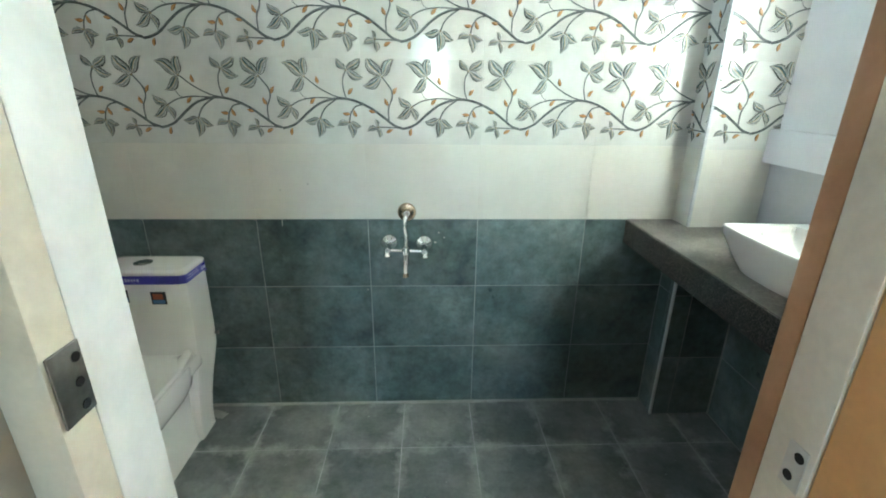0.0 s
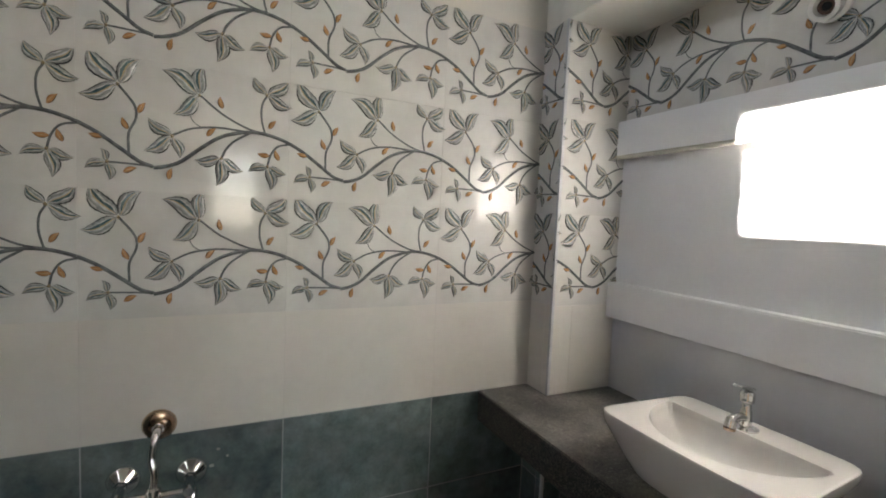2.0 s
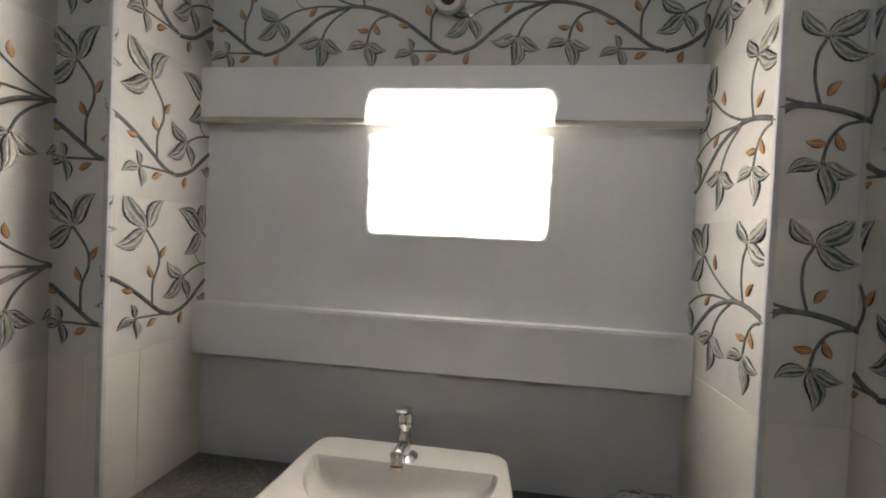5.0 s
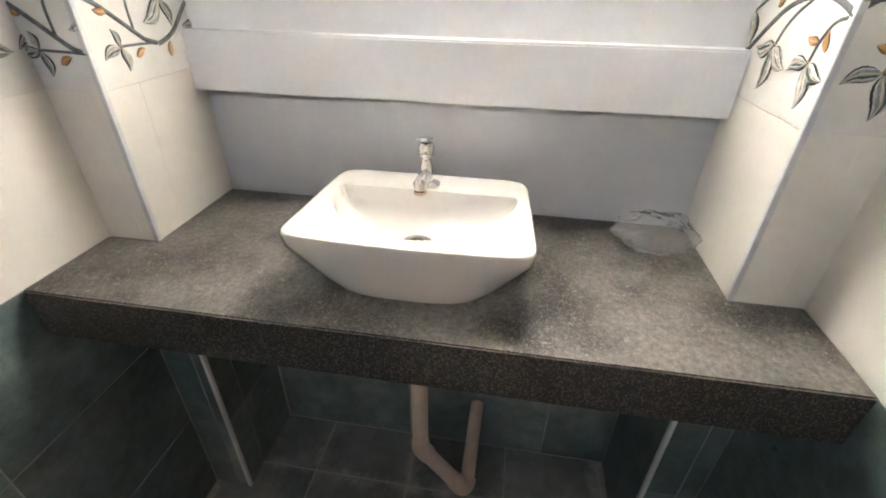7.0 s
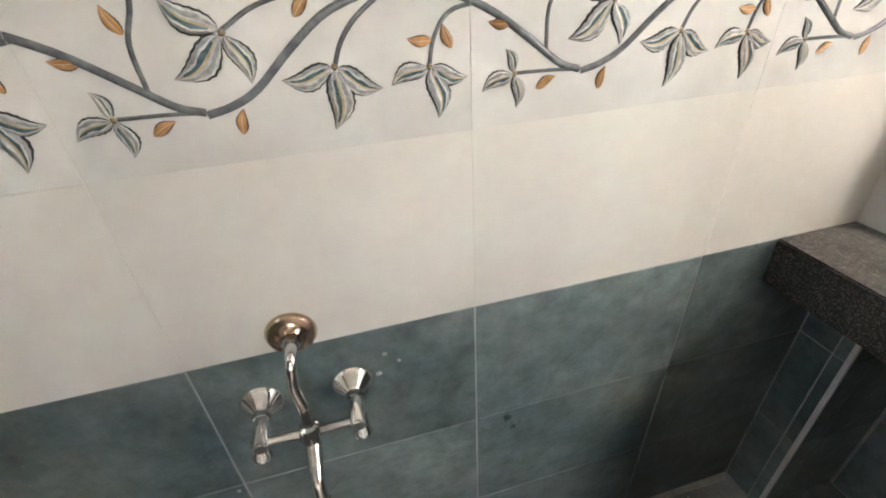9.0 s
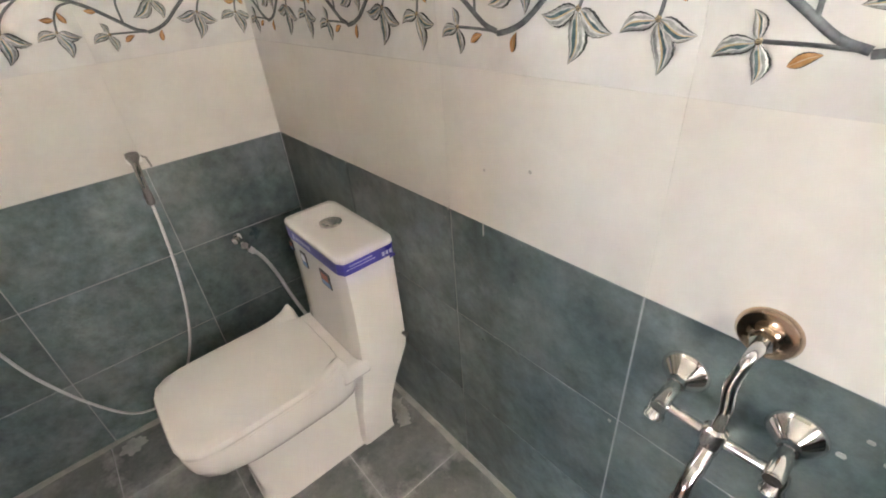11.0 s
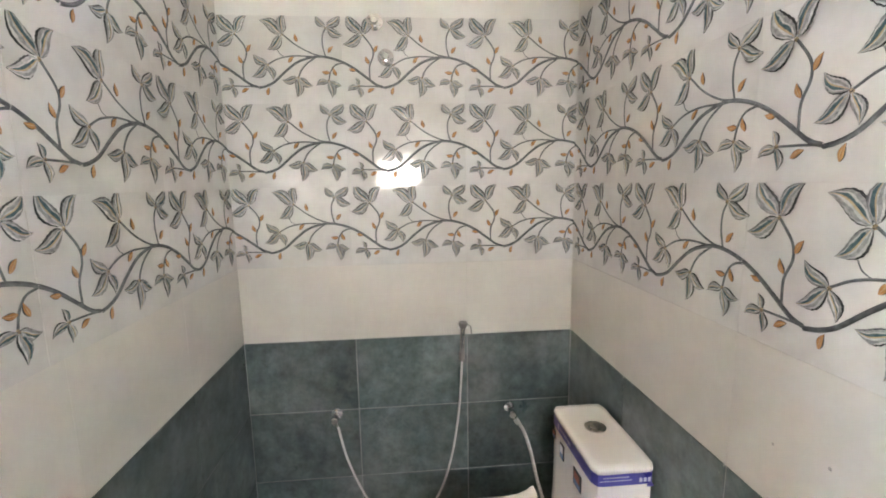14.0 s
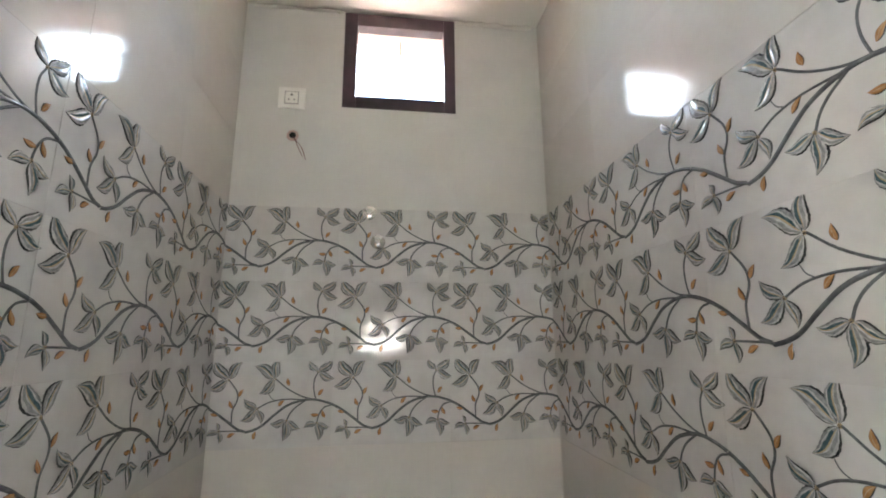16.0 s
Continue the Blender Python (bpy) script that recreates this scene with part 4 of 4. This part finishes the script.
# ---- wall mixer on the north wall ----
mixer = thing("wall_mixer", (1.356, YN, 0.79), "chrome wall mixer tap with bend pipe and flanges", "tap")
CONE = [(0, 0.036), (0.003, 0.036), (0.010, 0.031), (0.025, 0.014), (0.027, 0.0125)]
for x, z in ((1.284, 0.801), (1.429, 0.796)):
    leg = part("leg", turned((x, YN - 0.020, z), (0, -1, -0.12), [(0, 0.010), (0.028, 0.010), (0.030, 0.012), (0.060, 0.0125), (0.066, 0.011)], 20), M_CHROME, mixer, "", 40)
    part("flange", turned((x, YN + 0.001, z), (0, -1, 0), CONE, 32), M_CHROME, leg, "conical chrome wall flange", 40)
    part("nut", turned((x, YN - 0.024, z - 0.001), (0, -1, -0.1), [(0, 0.0135), (0.010, 0.0135)], 6), M_CHROME, leg)
    knob = part("knob", turned((x + (0.004 if x > 1.35 else -0.004), YN - 0.066, z - 0.008), (0, -0.45, -1), [(0, 0.012), (0.008, 0.0135), (0.022, 0.0125), (0.026, 0.0150), (0.032, 0.0145)], 20), M_CHROME, mixer, "", 40)
    part("cap", turned((x + (0.004 if x > 1.35 else -0.004), YN - 0.066 - 0.0132, z - 0.008 - 0.0294), (0, -0.45, -1), [(0, 0.011), (0.0015, 0.010)], 18), M_BRONZE, knob)
part("cross_bar", tube([(1.284, YN - 0.068, 0.790), (1.300, YN - 0.070, 0.789), (1.356, YN - 0.072, 0.788), (1.412, YN - 0.070, 0.786), (1.429, YN - 0.068, 0.786)], [0.010, 0.007, 0.008, 0.007, 0.010], 16), M_CHROME, mixer, "", 60)
part("body", turned((1.356, YN - 0.072, 0.808), (0, -0.15, -1), [(0, 0.011), (0.004, 0.0155), (0.026, 0.0165), (0.034, 0.013), (0.044, 0.013)], 24), M_CHROME, mixer, "", 40)
part("spout", tube(spline([(1.356, YN - 0.078, 0.772), (1.356, YN - 0.100, 0.758), (1.356, YN - 0.128, 0.742), (1.357, YN - 0.140, 0.716)], 5), [0.012] * 8 + [0.010] * 5 + [0.011] * 3, 18), M_CHROME, mixer, "", 50)
part("spout_end", turned((1.357, YN - 0.140, 0.717), (0, -0.1, -1), [(0, 0.012), (0.014, 0.012), (0.016, 0.009)], 18), M_BRONZE, mixer, "", 40)
riser = part("bend_pipe", tube(spline([(1.359, YN - 0.012, 0.930), (1.359, YN - 0.042, 0.928), (1.356, YN - 0.058, 0.915), (1.352, YN - 0.064, 0.880), (1.358, YN - 0.074, 0.845), (1.357, YN - 0.074, 0.806)], 6), 0.0085, 18), M_CHROME, mixer, "", 60)
part("flange", turned((1.359, YN + 0.001, 0.930), (0, -1, 0), [(0, 0.038), (0.003, 0.038), (0.008, 0.034), (0.009, 0.025), (0.012, 0.018), (0.018, 0.014)], 36), M_BRONZE, riser, "warm toned round wall flange", 40)
part("nut", turned((1.359, YN - 0.016, 0.930), (0, -1, 0), [(0, 0.0145), (0.012, 0.0145)], 6), M_CHROME, riser)

# ---- toilet ----
TX = 0.357
wc = thing("toilet", (TX, 1.05, 0), "white one-piece toilet with square lid and taped cistern", "toilet")
part("pedestal", loft([ring_points(TX, 1.025, 0.130, 0.232, 7, 0.0), ring_points(TX, 1.025, 0.126, 0.228, 7, 0.012), ring_points(TX, 1.020, 0.117, 0.218, 7, 0.05),
                       ring_points(TX, 1.010, 0.114, 0.216, 7, 0.18), ring_points(TX, 1.005, 0.118, 0.220, 6, 0.27)]), M_CERAMIC, wc, "", 50)
part("bowl", loft([ring_points(TX, 0.985, 0.112, 0.190, 4.5, 0.215), ring_points(TX, 0.960, 0.135, 0.225, 4.5, 0.245), ring_points(TX, 0.935, 0.158, 0.247, 4.5, 0.285),
                   ring_points(TX, 0.926, 0.168, 0.252, 5, 0.330), ring_points(TX, 0.926, 0.171, 0.254, 5, 0.372), ring_points(TX, 0.928, 0.168, 0.252, 5, 0.384)]), M_CERAMIC, wc, "", 50)
part("seat", loft([ring_points(TX, 0.900, 0.172, 0.224, 5, 0.3845), ring_points(TX, 0.900, 0.175, 0.226, 5, 0.388), ring_points(TX, 0.900, 0.175, 0.226, 5, 0.397)]), M_SEAT, wc, "", 40)
lid = part("lid", loft([ring_points(TX, 0.898, 0.174, 0.224, 5.5, 0.398), ring_points(TX, 0.898, 0.178, 0.227, 5.5, 0.403), ring_points(TX, 0.898, 0.178, 0.227, 5.5, 0.413),
                        ring_points(TX, 0.898, 0.174, 0.223, 5.5, 0.420), ring_points(TX, 0.898, 0.150, 0.200, 5, 0.423)]), M_CERAMIC, wc, "closed square seat lid", 50)
EAR = [(1.000, 0.417), (1.050, 0.424), (1.080, 0.436), (1.100, 0.452), (1.108, 0.453), (1.116, 0.436), (1.122, 0.400), (1.000, 0.404)]
for sx in (-1, 1):
    bm = bmesh.new()
    rows = [[bm.verts.new((TX + sx * x, y, z if z < 0.410 else 0.415 + (z - 0.415) * k)) for y, z in EAR] for x, k in ((0.1775, 0.80), (0.174, 1.0), (0.158, 1.0), (0.140, 0.45), (0.120, 0.05))]
    for p_, q_ in zip(rows, rows[1:]):
        for k in range(len(EAR)):
            bm.faces.new((p_[k], p_[(k + 1) % len(EAR)], q_[(k + 1) % len(EAR)], q_[k]))
    bm.faces.new(rows[0])
    bm.faces.new(rows[-1])
    part("hinge_cover", bm, M_SEAT, lid, "", 60)
part("deck", box((TX - 0.165, 1.10, 0.330), (TX + 0.165, 1.20, 0.3925), 0.012), M_CERAMIC, wc, "", 50)


def col(z, y0, y1, hx, e=13):
    return ring_points(TX, (y0 + y1) / 2, hx, (y1 - y0) / 2, e, z, 48)


cistern = part("cistern", loft([col(0.0, 1.120, 1.252, 0.143), col(0.02, 1.122, 1.248, 0.142), col(0.08, 1.128, 1.252, 0.143), col(0.15, 1.134, 1.266, 0.146), col(0.22, 1.142, 1.290, 0.151), col(0.29, 1.150, 1.320, 0.157),
                                col(0.345, 1.156, 1.343, 0.162), col(0.360, 1.158, 1.346, 0.163), col(0.46, 1.166, 1.345, 0.167), col(0.60, 1.170, 1.343, 0.170), col(0.733, 1.171, 1.342, 0.171)]), M_CERAMIC, wc, "tall cistern column", 30)
cl = part("cistern_lid", loft([col(0.7335, 1.170, 1.343, 0.172), col(0.738, 1.168, 1.345, 0.174), col(0.744, 1.168, 1.345, 0.174), col(0.749, 1.172, 1.341, 0.170), col(0.750, 1.19, 1.325, 0.150, 7)]), M_CERAMIC, wc, "", 50)
btn = part("flush_button", turned((0.332, 1.258, 0.7495), (0, 0, 1), [(0, 0.033), (0.004, 0.033), (0.006, 0.029), (0.005, 0.024), (0.006, 0.010)], 32), M_CHROME, cl, "round chrome dual flush button", 40)
part("button_half", turned((0.334, 1.256, 0.7550), (0, 0, 1), [(0, 0.018), (0.0015, 0.017)], 24), M_CHROME, btn)
tape = part("packing_tape", loft([col(0.698, 1.1685, 1.3445, 0.1728), col(0.733, 1.1685, 1.3445, 0.1735)], (False, False)), M_TAPE, cistern, "blue printed packing tape band")
for x0, w, h in ((0.250, 0.016, 0.018), (0.274, 0.008, 0.012), (0.286, 0.008, 0.010), (0.298, 0.008, 0.010), (0.310, 0.007, 0.013), (0.321, 0.008, 0.010), (0.333, 0.006, 0.010), (0.343, 0.006, 0.010), (0.353, 0.009, 0.012)):
    part("print_mark", box((x0, 1.1672, 0.7155 - h / 2), (x0 + w * 0.8, 1.1682, 0.7155 + h / 2)), M_TAPEINK, tape)
for k in range(9):
    part("print_mark", box((TX + 0.1735, 1.195 + k * 0.008, 0.722), (TX + 0.1745, 1.201 + k * 0.008, 0.7245)), M_TAPEINK, tape)
    part("print_mark", box((TX + 0.1735, 1.185 + k * 0.010, 0.7130), (TX + 0.1745, 1.193 + k * 0.010, 0.7150)), M_TAPEINK, tape)
for k in range(3):
    part("print_mark", box((TX + 0.1735, 1.295 + k * 0.012, 0.706), (TX + 0.1745, 1.303 + k * 0.012, 0.718)), M_TAPEINK, tape)
part("torn_end", box((TX + 0.172, 1.318, 0.690), (TX + 0.1740, 1.336, 0.699), 0.0004), M_TAPE, tape)
for x, z, w, h, inner in ((0.216, 0.668, 0.024, 0.030, M_STICKERR), (0.292, 0.650, 0.034, 0.052, M_STICKERW), (0.420, 0.642, 0.056, 0.052, M_STICKERR)):
    st = part("sticker", box((x - w / 2, 1.1668, z - h / 2), (x + w / 2, 1.1690, z + h / 2)), M_STICKER, cistern, "small dark printed sticker")
    part("picture", box((x - w * 0.36, 1.1660, z - h * 0.10), (x + w * 0.30, 1.1669, z + h * 0.34)), inner, st)
    part("picture", box((x - w * 0.40, 1.1660, z - h * 0.42), (x + w * 0.40, 1.1669, z - h * 0.14)), M_STICKERB, st)
part("inlet_valve", turned((TX + 0.160, 1.325, 0.40), (1, 0.2, 0), [(0, 0.006), (0.014, 0.006), (0.015, 0.008), (0.020, 0.008)], 16), M_STEEL, wc, "", 40)


# ---- west wall fittings ----
def angle_valve(y, z, turn):
    v = thing("angle_valve", (XW, y, z), "small chrome angle valve on slate tiled wall", "valve", "angle valves")
    part("flange", turned((XW - 0.001, y, z), (1, 0, 0), [(0, 0.022), (0.003, 0.022), (0.006, 0.014)], 24), M_CHROME, v, "", 40)
    part("body", turned((XW + 0.004, y, z), (1, 0, 0), [(0, 0.009), (0.030, 0.010), (0.032, 0.0125), (0.046, 0.0125)], 20), M_CHROME, v, "", 40)
    part("handle", turned((XW + 0.050, y, z), (1, 0, 0), [(0, 0.010), (0.004, 0.016), (0.016, 0.0165), (0.020, 0.013)], 8), M_CHROME, v, "", 30)
    part("outlet", turned((XW + 0.034, y, z - 0.004), (0.2, turn, -1), [(0, 0.008), (0.018, 0.008), (0.020, 0.010), (0.034, 0.010)], 16), M_CHROME, v, "", 40)
    return v


angle_valve(0.385, 0.586, 0.15)
angle_valve(1.101, 0.570, 0.5)
hose = thing("toilet_supply_hose", (XW + 0.05, 1.12, 0.3), "white flexible supply hose to the cistern", "hose")
part("tube", tube(spline([(XW + 0.040, 1.118, 0.535), (XW + 0.055, 1.145, 0.500), (XW + 0.075, 1.172, 0.420), (XW + 0.11, 1.195, 0.300), (XW + 0.20, 1.215, 0.210), (0.190, 1.225, 0.200)], 7), 0.0068, 12), M_HOSE, hose, "", 60)
part("ferrule", turned((XW + 0.041, 1.119, 0.536), (0.3, 0.6, -0.9), [(0, 0.011), (0.020, 0.011), (0.022, 0.009)], 14), M_HOSE, hose, "", 40)
spray = thing("health_faucet", (XW, 0.906, 0.90), "hand spray on wall hook with thin metal hose", "hand spray")
part("hook", box((XW - 0.001, 0.886, 0.930), (XW + 0.028, 0.926, 0.952), 0.003), M_SWITCH, spray, "cream wall bracket")
part("hook_arm", tube([(XW + 0.010, 0.925, 0.945), (XW + 0.012, 0.938, 0.935), (XW + 0.012, 0.942, 0.905)], 0.003, 8), M_STEEL, spray, "", 40)
part("spray_head", turned((XW + 0.034, 0.905, 0.962), (-0.05, -0.04, -1), [(0, 0.017), (0.010, 0.019), (0.018, 0.015), (0.030, 0.010), (0.120, 0.0095), (0.128, 0.012), (0.160, 0.012), (0.166, 0.008)], 20), M_STEEL, spray, "", 40)
part("trigger", tube([(XW + 0.046, 0.903, 0.938), (XW + 0.054, 0.901, 0.900), (XW + 0.046, 0.899, 0.860)], 0.004, 8), M_CHROME, spray, "", 40)
part("hose", tube(spline([(XW + 0.030, 0.899, 0.802), (XW + 0.032, 0.893, 0.700), (XW + 0.036, 0.880, 0.560), (XW + 0.042, 0.852, 0.400), (XW + 0.050, 0.808, 0.260), (XW + 0.060, 0.740, 0.150), (XW + 0.068, 0.660, 0.105),
                          (XW + 0.065, 0.570, 0.130), (XW + 0.055, 0.490, 0.250), (XW + 0.046, 0.425, 0.410), (XW + 0.042, 0.394, 0.548)], 7), 0.0044, 10), M_HOSE, spray, "thin grey metal hose", 60)

sock = thing("power_socket", (XW, 0.260, 2.592), "cream square power socket plate on painted wall", "socket")
plate = part("plate", box((XW - 0.0005, 0.203, 2.544), (XW + 0.009, 0.313, 2.640), 0.003), M_SWITCH, sock, "", 40)
part("module", box((XW + 0.0085, 0.232, 2.565), (XW + 0.0115, 0.284, 2.618), 0.0015), M_SWITCH, plate)
part("module_edge", box((XW + 0.0075, 0.229, 2.562), (XW + 0.0098, 0.287, 2.621), 0.0005), M_STEEL, plate)
for dy, dz, r_ in ((0.0, 0.012, 0.0045), (-0.011, -0.010, 0.0032), (0.011, -0.010, 0.0032)):
    part("pin_hole", turned((XW + 0.0112, 0.258 + dy, 2.592 + dz), (1, 0, 0), [(0, r_), (0.0008, r_)], 12), M_DARK, plate)
hole = thing("wall_box", (XW, 0.270, 2.423), "small open conduit hole with loose wires in wall", "wall hole")
part("rim", turned((XW - 0.0005, 0.270, 2.423), (1, 0, 0), [(0, 0.026), (0.002, 0.025), (0.003, 0.017)], 9), M_REVEAL, hole)
part("opening", turned((XW + 0.0012, 0.270, 2.423), (1, 0, 0), [(0, 0.014), (0.0024, 0.0135)], 14), M_DARK, hole)
for a in (0.0, 0.014):
    part("wire", tube(spline([(XW + 0.003, 0.272, 2.415), (XW + 0.012, 0.285 + a * 0.2, 2.395), (XW + 0.010, 0.300 + a, 2.360), (XW + 0.008, 0.316 + a * 0.9, 2.328 - a)], 5), 0.0016, 7), M_WIRE, hole, "", 50)
for y, z in ((0.596, 2.094), (0.633, 1.972)):
    k = thing("pipe_plug", (XW, y, z), "round chrome capped pipe outlet on wall", "pipe cap", "pipe caps")
    part("flange", turned((XW - 0.001, y, z), (1, 0, 0), [(0, 0.030), (0.004, 0.030), (0.009, 0.022), (0.012, 0.014)], 30), M_CHROME, k, "", 40)
    part("stub", turned((XW + 0.010, y, z), (1, 0, 0), [(0, 0.012), (0.018, 0.012), (0.020, 0.010)], 18), M_CHROME, k, "", 40)
    part("pin", tube([(XW + 0.024, y - 0.020, z + 0.004), (XW + 0.024, y + 0.010, z - 0.002)], 0.003, 8), M_STEEL, k)

# floor drain near the corner
fd = thing("floor_drain", (0.065, 0.205, 0), "round grey floor drain ringed with cement", "drain")
part("cover", turned((0.065, 0.205, 0.0015), (0, 0, 1), [(0, 0.060), (0.004, 0.060), (0.005, 0.054), (0.0035, 0.050), (0.0035, 0.01)], 36), M_DRAIN, fd, "", 40)
for k in range(-3, 4):
    w = math.sqrt(0.046 ** 2 - (k * 0.012) ** 2)
    part("slot", box((0.065 - w, 0.203 + k * 0.012, 0.0048), (0.065 + w, 0.207 + k * 0.012, 0.0058)), M_CEMENT, fd)


def smear(pts, width, seed, name="cement_smear"):
    """A flat uneven streak of cement on the floor."""
    rng = random.Random(seed)
    bm = bmesh.new()
    line = spline([(x, y, 0) for x, y in pts], 10)
    rows = []
    for i, p in enumerate(line):
        d = (line[min(i + 1, len(line) - 1)] - line[max(i - 1, 0)]).normalized()
        n = Vector((-d.y, d.x, 0))
        w = width * (0.65 + 0.5 * noise.noise(Vector((i * 0.35, seed, 0))) + 0.25 * rng.random())
        rows.append([bm.verts.new(p + n * w + Vector((0, 0, 0.0008))), bm.verts.new(p + Vector((0, 0, 0.0028))), bm.verts.new(p - n * w * (0.7 + 0.4 * rng.random()) + Vector((0, 0, 0.0008)))])
    for a, b in zip(rows, rows[1:]):
        for k in range(2):
            bm.faces.new((a[k], b[k], b[k + 1], a[k + 1]))
    return part(name, bm, M_CEMENT, floor)


smear([(XW + 0.012, YS + 0.014), (0.3, YS + 0.013), (0.7, YS + 0.016), (1.07, YS + 0.012)], 0.022, 1)
smear([(XW + 0.012, YS + 0.02), (XW + 0.012, 0.5), (XW + 0.012, 1.0), (XW + 0.012, YN - 0.01)], 0.020, 2)
smear([(XW + 0.02, YN - 0.012), (0.5, YN - 0.013), (1.1, YN - 0.011), (1.8, YN - 0.010), (2.45, YN - 0.011)], 0.012, 3)
for cx, cy, rad, seed in ((0.065, 0.205, 0.112, 6), (-0.06, 0.115, 0.075, 7), (-0.085, 0.52, 0.045, 8)):
    bm = bmesh.new()
    edge = []
    for k in range(44):
        a = k * math.tau / 44
        r = rad * (0.86 + 0.42 * noise.noise(Vector((math.cos(a) * 2.2, math.sin(a) * 2.2, seed * 3.1))) + 0.10 * noise.noise(Vector((math.cos(a) * 7, math.sin(a) * 7, seed))))
        edge.append(bm.verts.new((max(cx + r * math.cos(a), XW + 0.004), max(cy + r * math.sin(a), YS + 0.004), 0.0007 + 0.0001 * seed)))
    mid = bm.verts.new((cx, cy, 0.0012 + 0.0001 * seed))
    for k in range(44):
        bm.faces.new((mid, edge[k], edge[(k + 1) % 44]))
    part("cement_smear", bm, M_CEMENTTHIN, floor)
smear([(0.53, 1.27), (0.47, 1.295), (0.40, 1.30)], 0.030, 9)

for x, z, w, h in ((0.853, 0.886, 0.002, 0.015), (0.745, 0.899, 0.003, 0.003), (0.30, 0.897, 0.003, 0.004), (1.49, 0.842, 0.004, 0.003), (1.475, 0.800, 0.005, 0.004), (1.512, 0.820, 0.003, 0.003),
                   (1.185, 0.585, 0.003, 0.003), (0.97, 1.045, 0.003, 0.003), (0.86, 1.02, 0.0025, 0.0025)):
    part("cement_spot", loft([ring_points(x, 0, w, 0.0012, 2, z - h, 8), ring_points(x, 0, w * 1.2, 0.0016, 2, z, 8), ring_points(x, 0, w * 0.8, 0.0012, 2, z + h, 8)]), M_CEMENT, north).location = (0, YN, 0)

# ---- tiles, last ----
rng = random.Random(21)
N_, W_, S_, E_ = ((1, 0, 0), (0, -1, 0)), ((0, 1, 0), (1, 0, 0)), ((-1, 0, 0), (0, 1, 0)), ((0, -1, 0), (-1, 0, 0))


def clad(wall_ob, at, face, u0, u1, pu, rows, pd=None):
    """Dado, plain row, vine rows and plain upper rows on one face."""
    pd = pu if pd is None else pd
    for kind, v0, v1 in rows:
        gap = 0.003 if kind == "slate" else 0.0003
        tile_field(wall_ob, kind, at, *face, u0, u1, v0, v1, pd if kind != "leaf" else pu, 1.2 if kind == "leaf" else (2.112 if v0 > 2 else 0.0), TW, TL if kind == "leaf" else TH, gap, rng)


LOW = [("slate", 0.0, 0.9), ("cream", 0.9, 1.2), ("leaf", 1.2, 2.112)]
FULL = LOW + [("cream", 2.112, ZC)]
clad(north, (0, YN, 0), N_, XW, XP, 0.75, FULL)
clad(west, (XW, 0, 0), W_, YS, YN, 0.025, LOW)
clad(south, (0, YS, 0), S_, -(DX0 - SF), -XW, -0.755, FULL, -0.72)
clad(south, (0, YSE, 0), S_, -XP, -(DX1 + SF), -0.319, FULL, -0.72)
clad(south, (0, YS, 0), S_, -(DX1 + SF), -(DX0 - SF), -0.72, [("leaf", ZD + SF, 2.112), ("cream", 2.112, ZC)])
clad(pier_n, (XP, 0, 0), E_, -YN, -YPN, -1.842, FULL, -(YN + 0.37))
clad(pier_n, (0, YPN, 0), N_, XP, XE, 2.03, LOW, 2.10)
clad(pier_s, (0, YPS, 0), S_, -XE, -XP, -2.923, LOW, -(XP + 0.37))
clad(pier_s, (XP, 0, 0), E_, -YPS, -YSE, -0.471, FULL, -(YPS + 0.37))
clad(head, (XP, 0, 0), E_, -YPN, -YPS, -1.24, [("cream", ZH, ZC)])
clad(east, (XE, 0, 0), E_, -YPN, -YPS, -1.259, [("slate", 0.0, 0.9), ("leaf", 1.826, ZH)], -1.24)
tile_field(floor, "floor", (0, 0, 0), (1, 0, 0), (0, 0, 1), XW, XE, YSE, YN, FX - 4 * FT, FY - 4 * FT, FT, FT, 0.004, rng, 0.0004)
VINE.free()
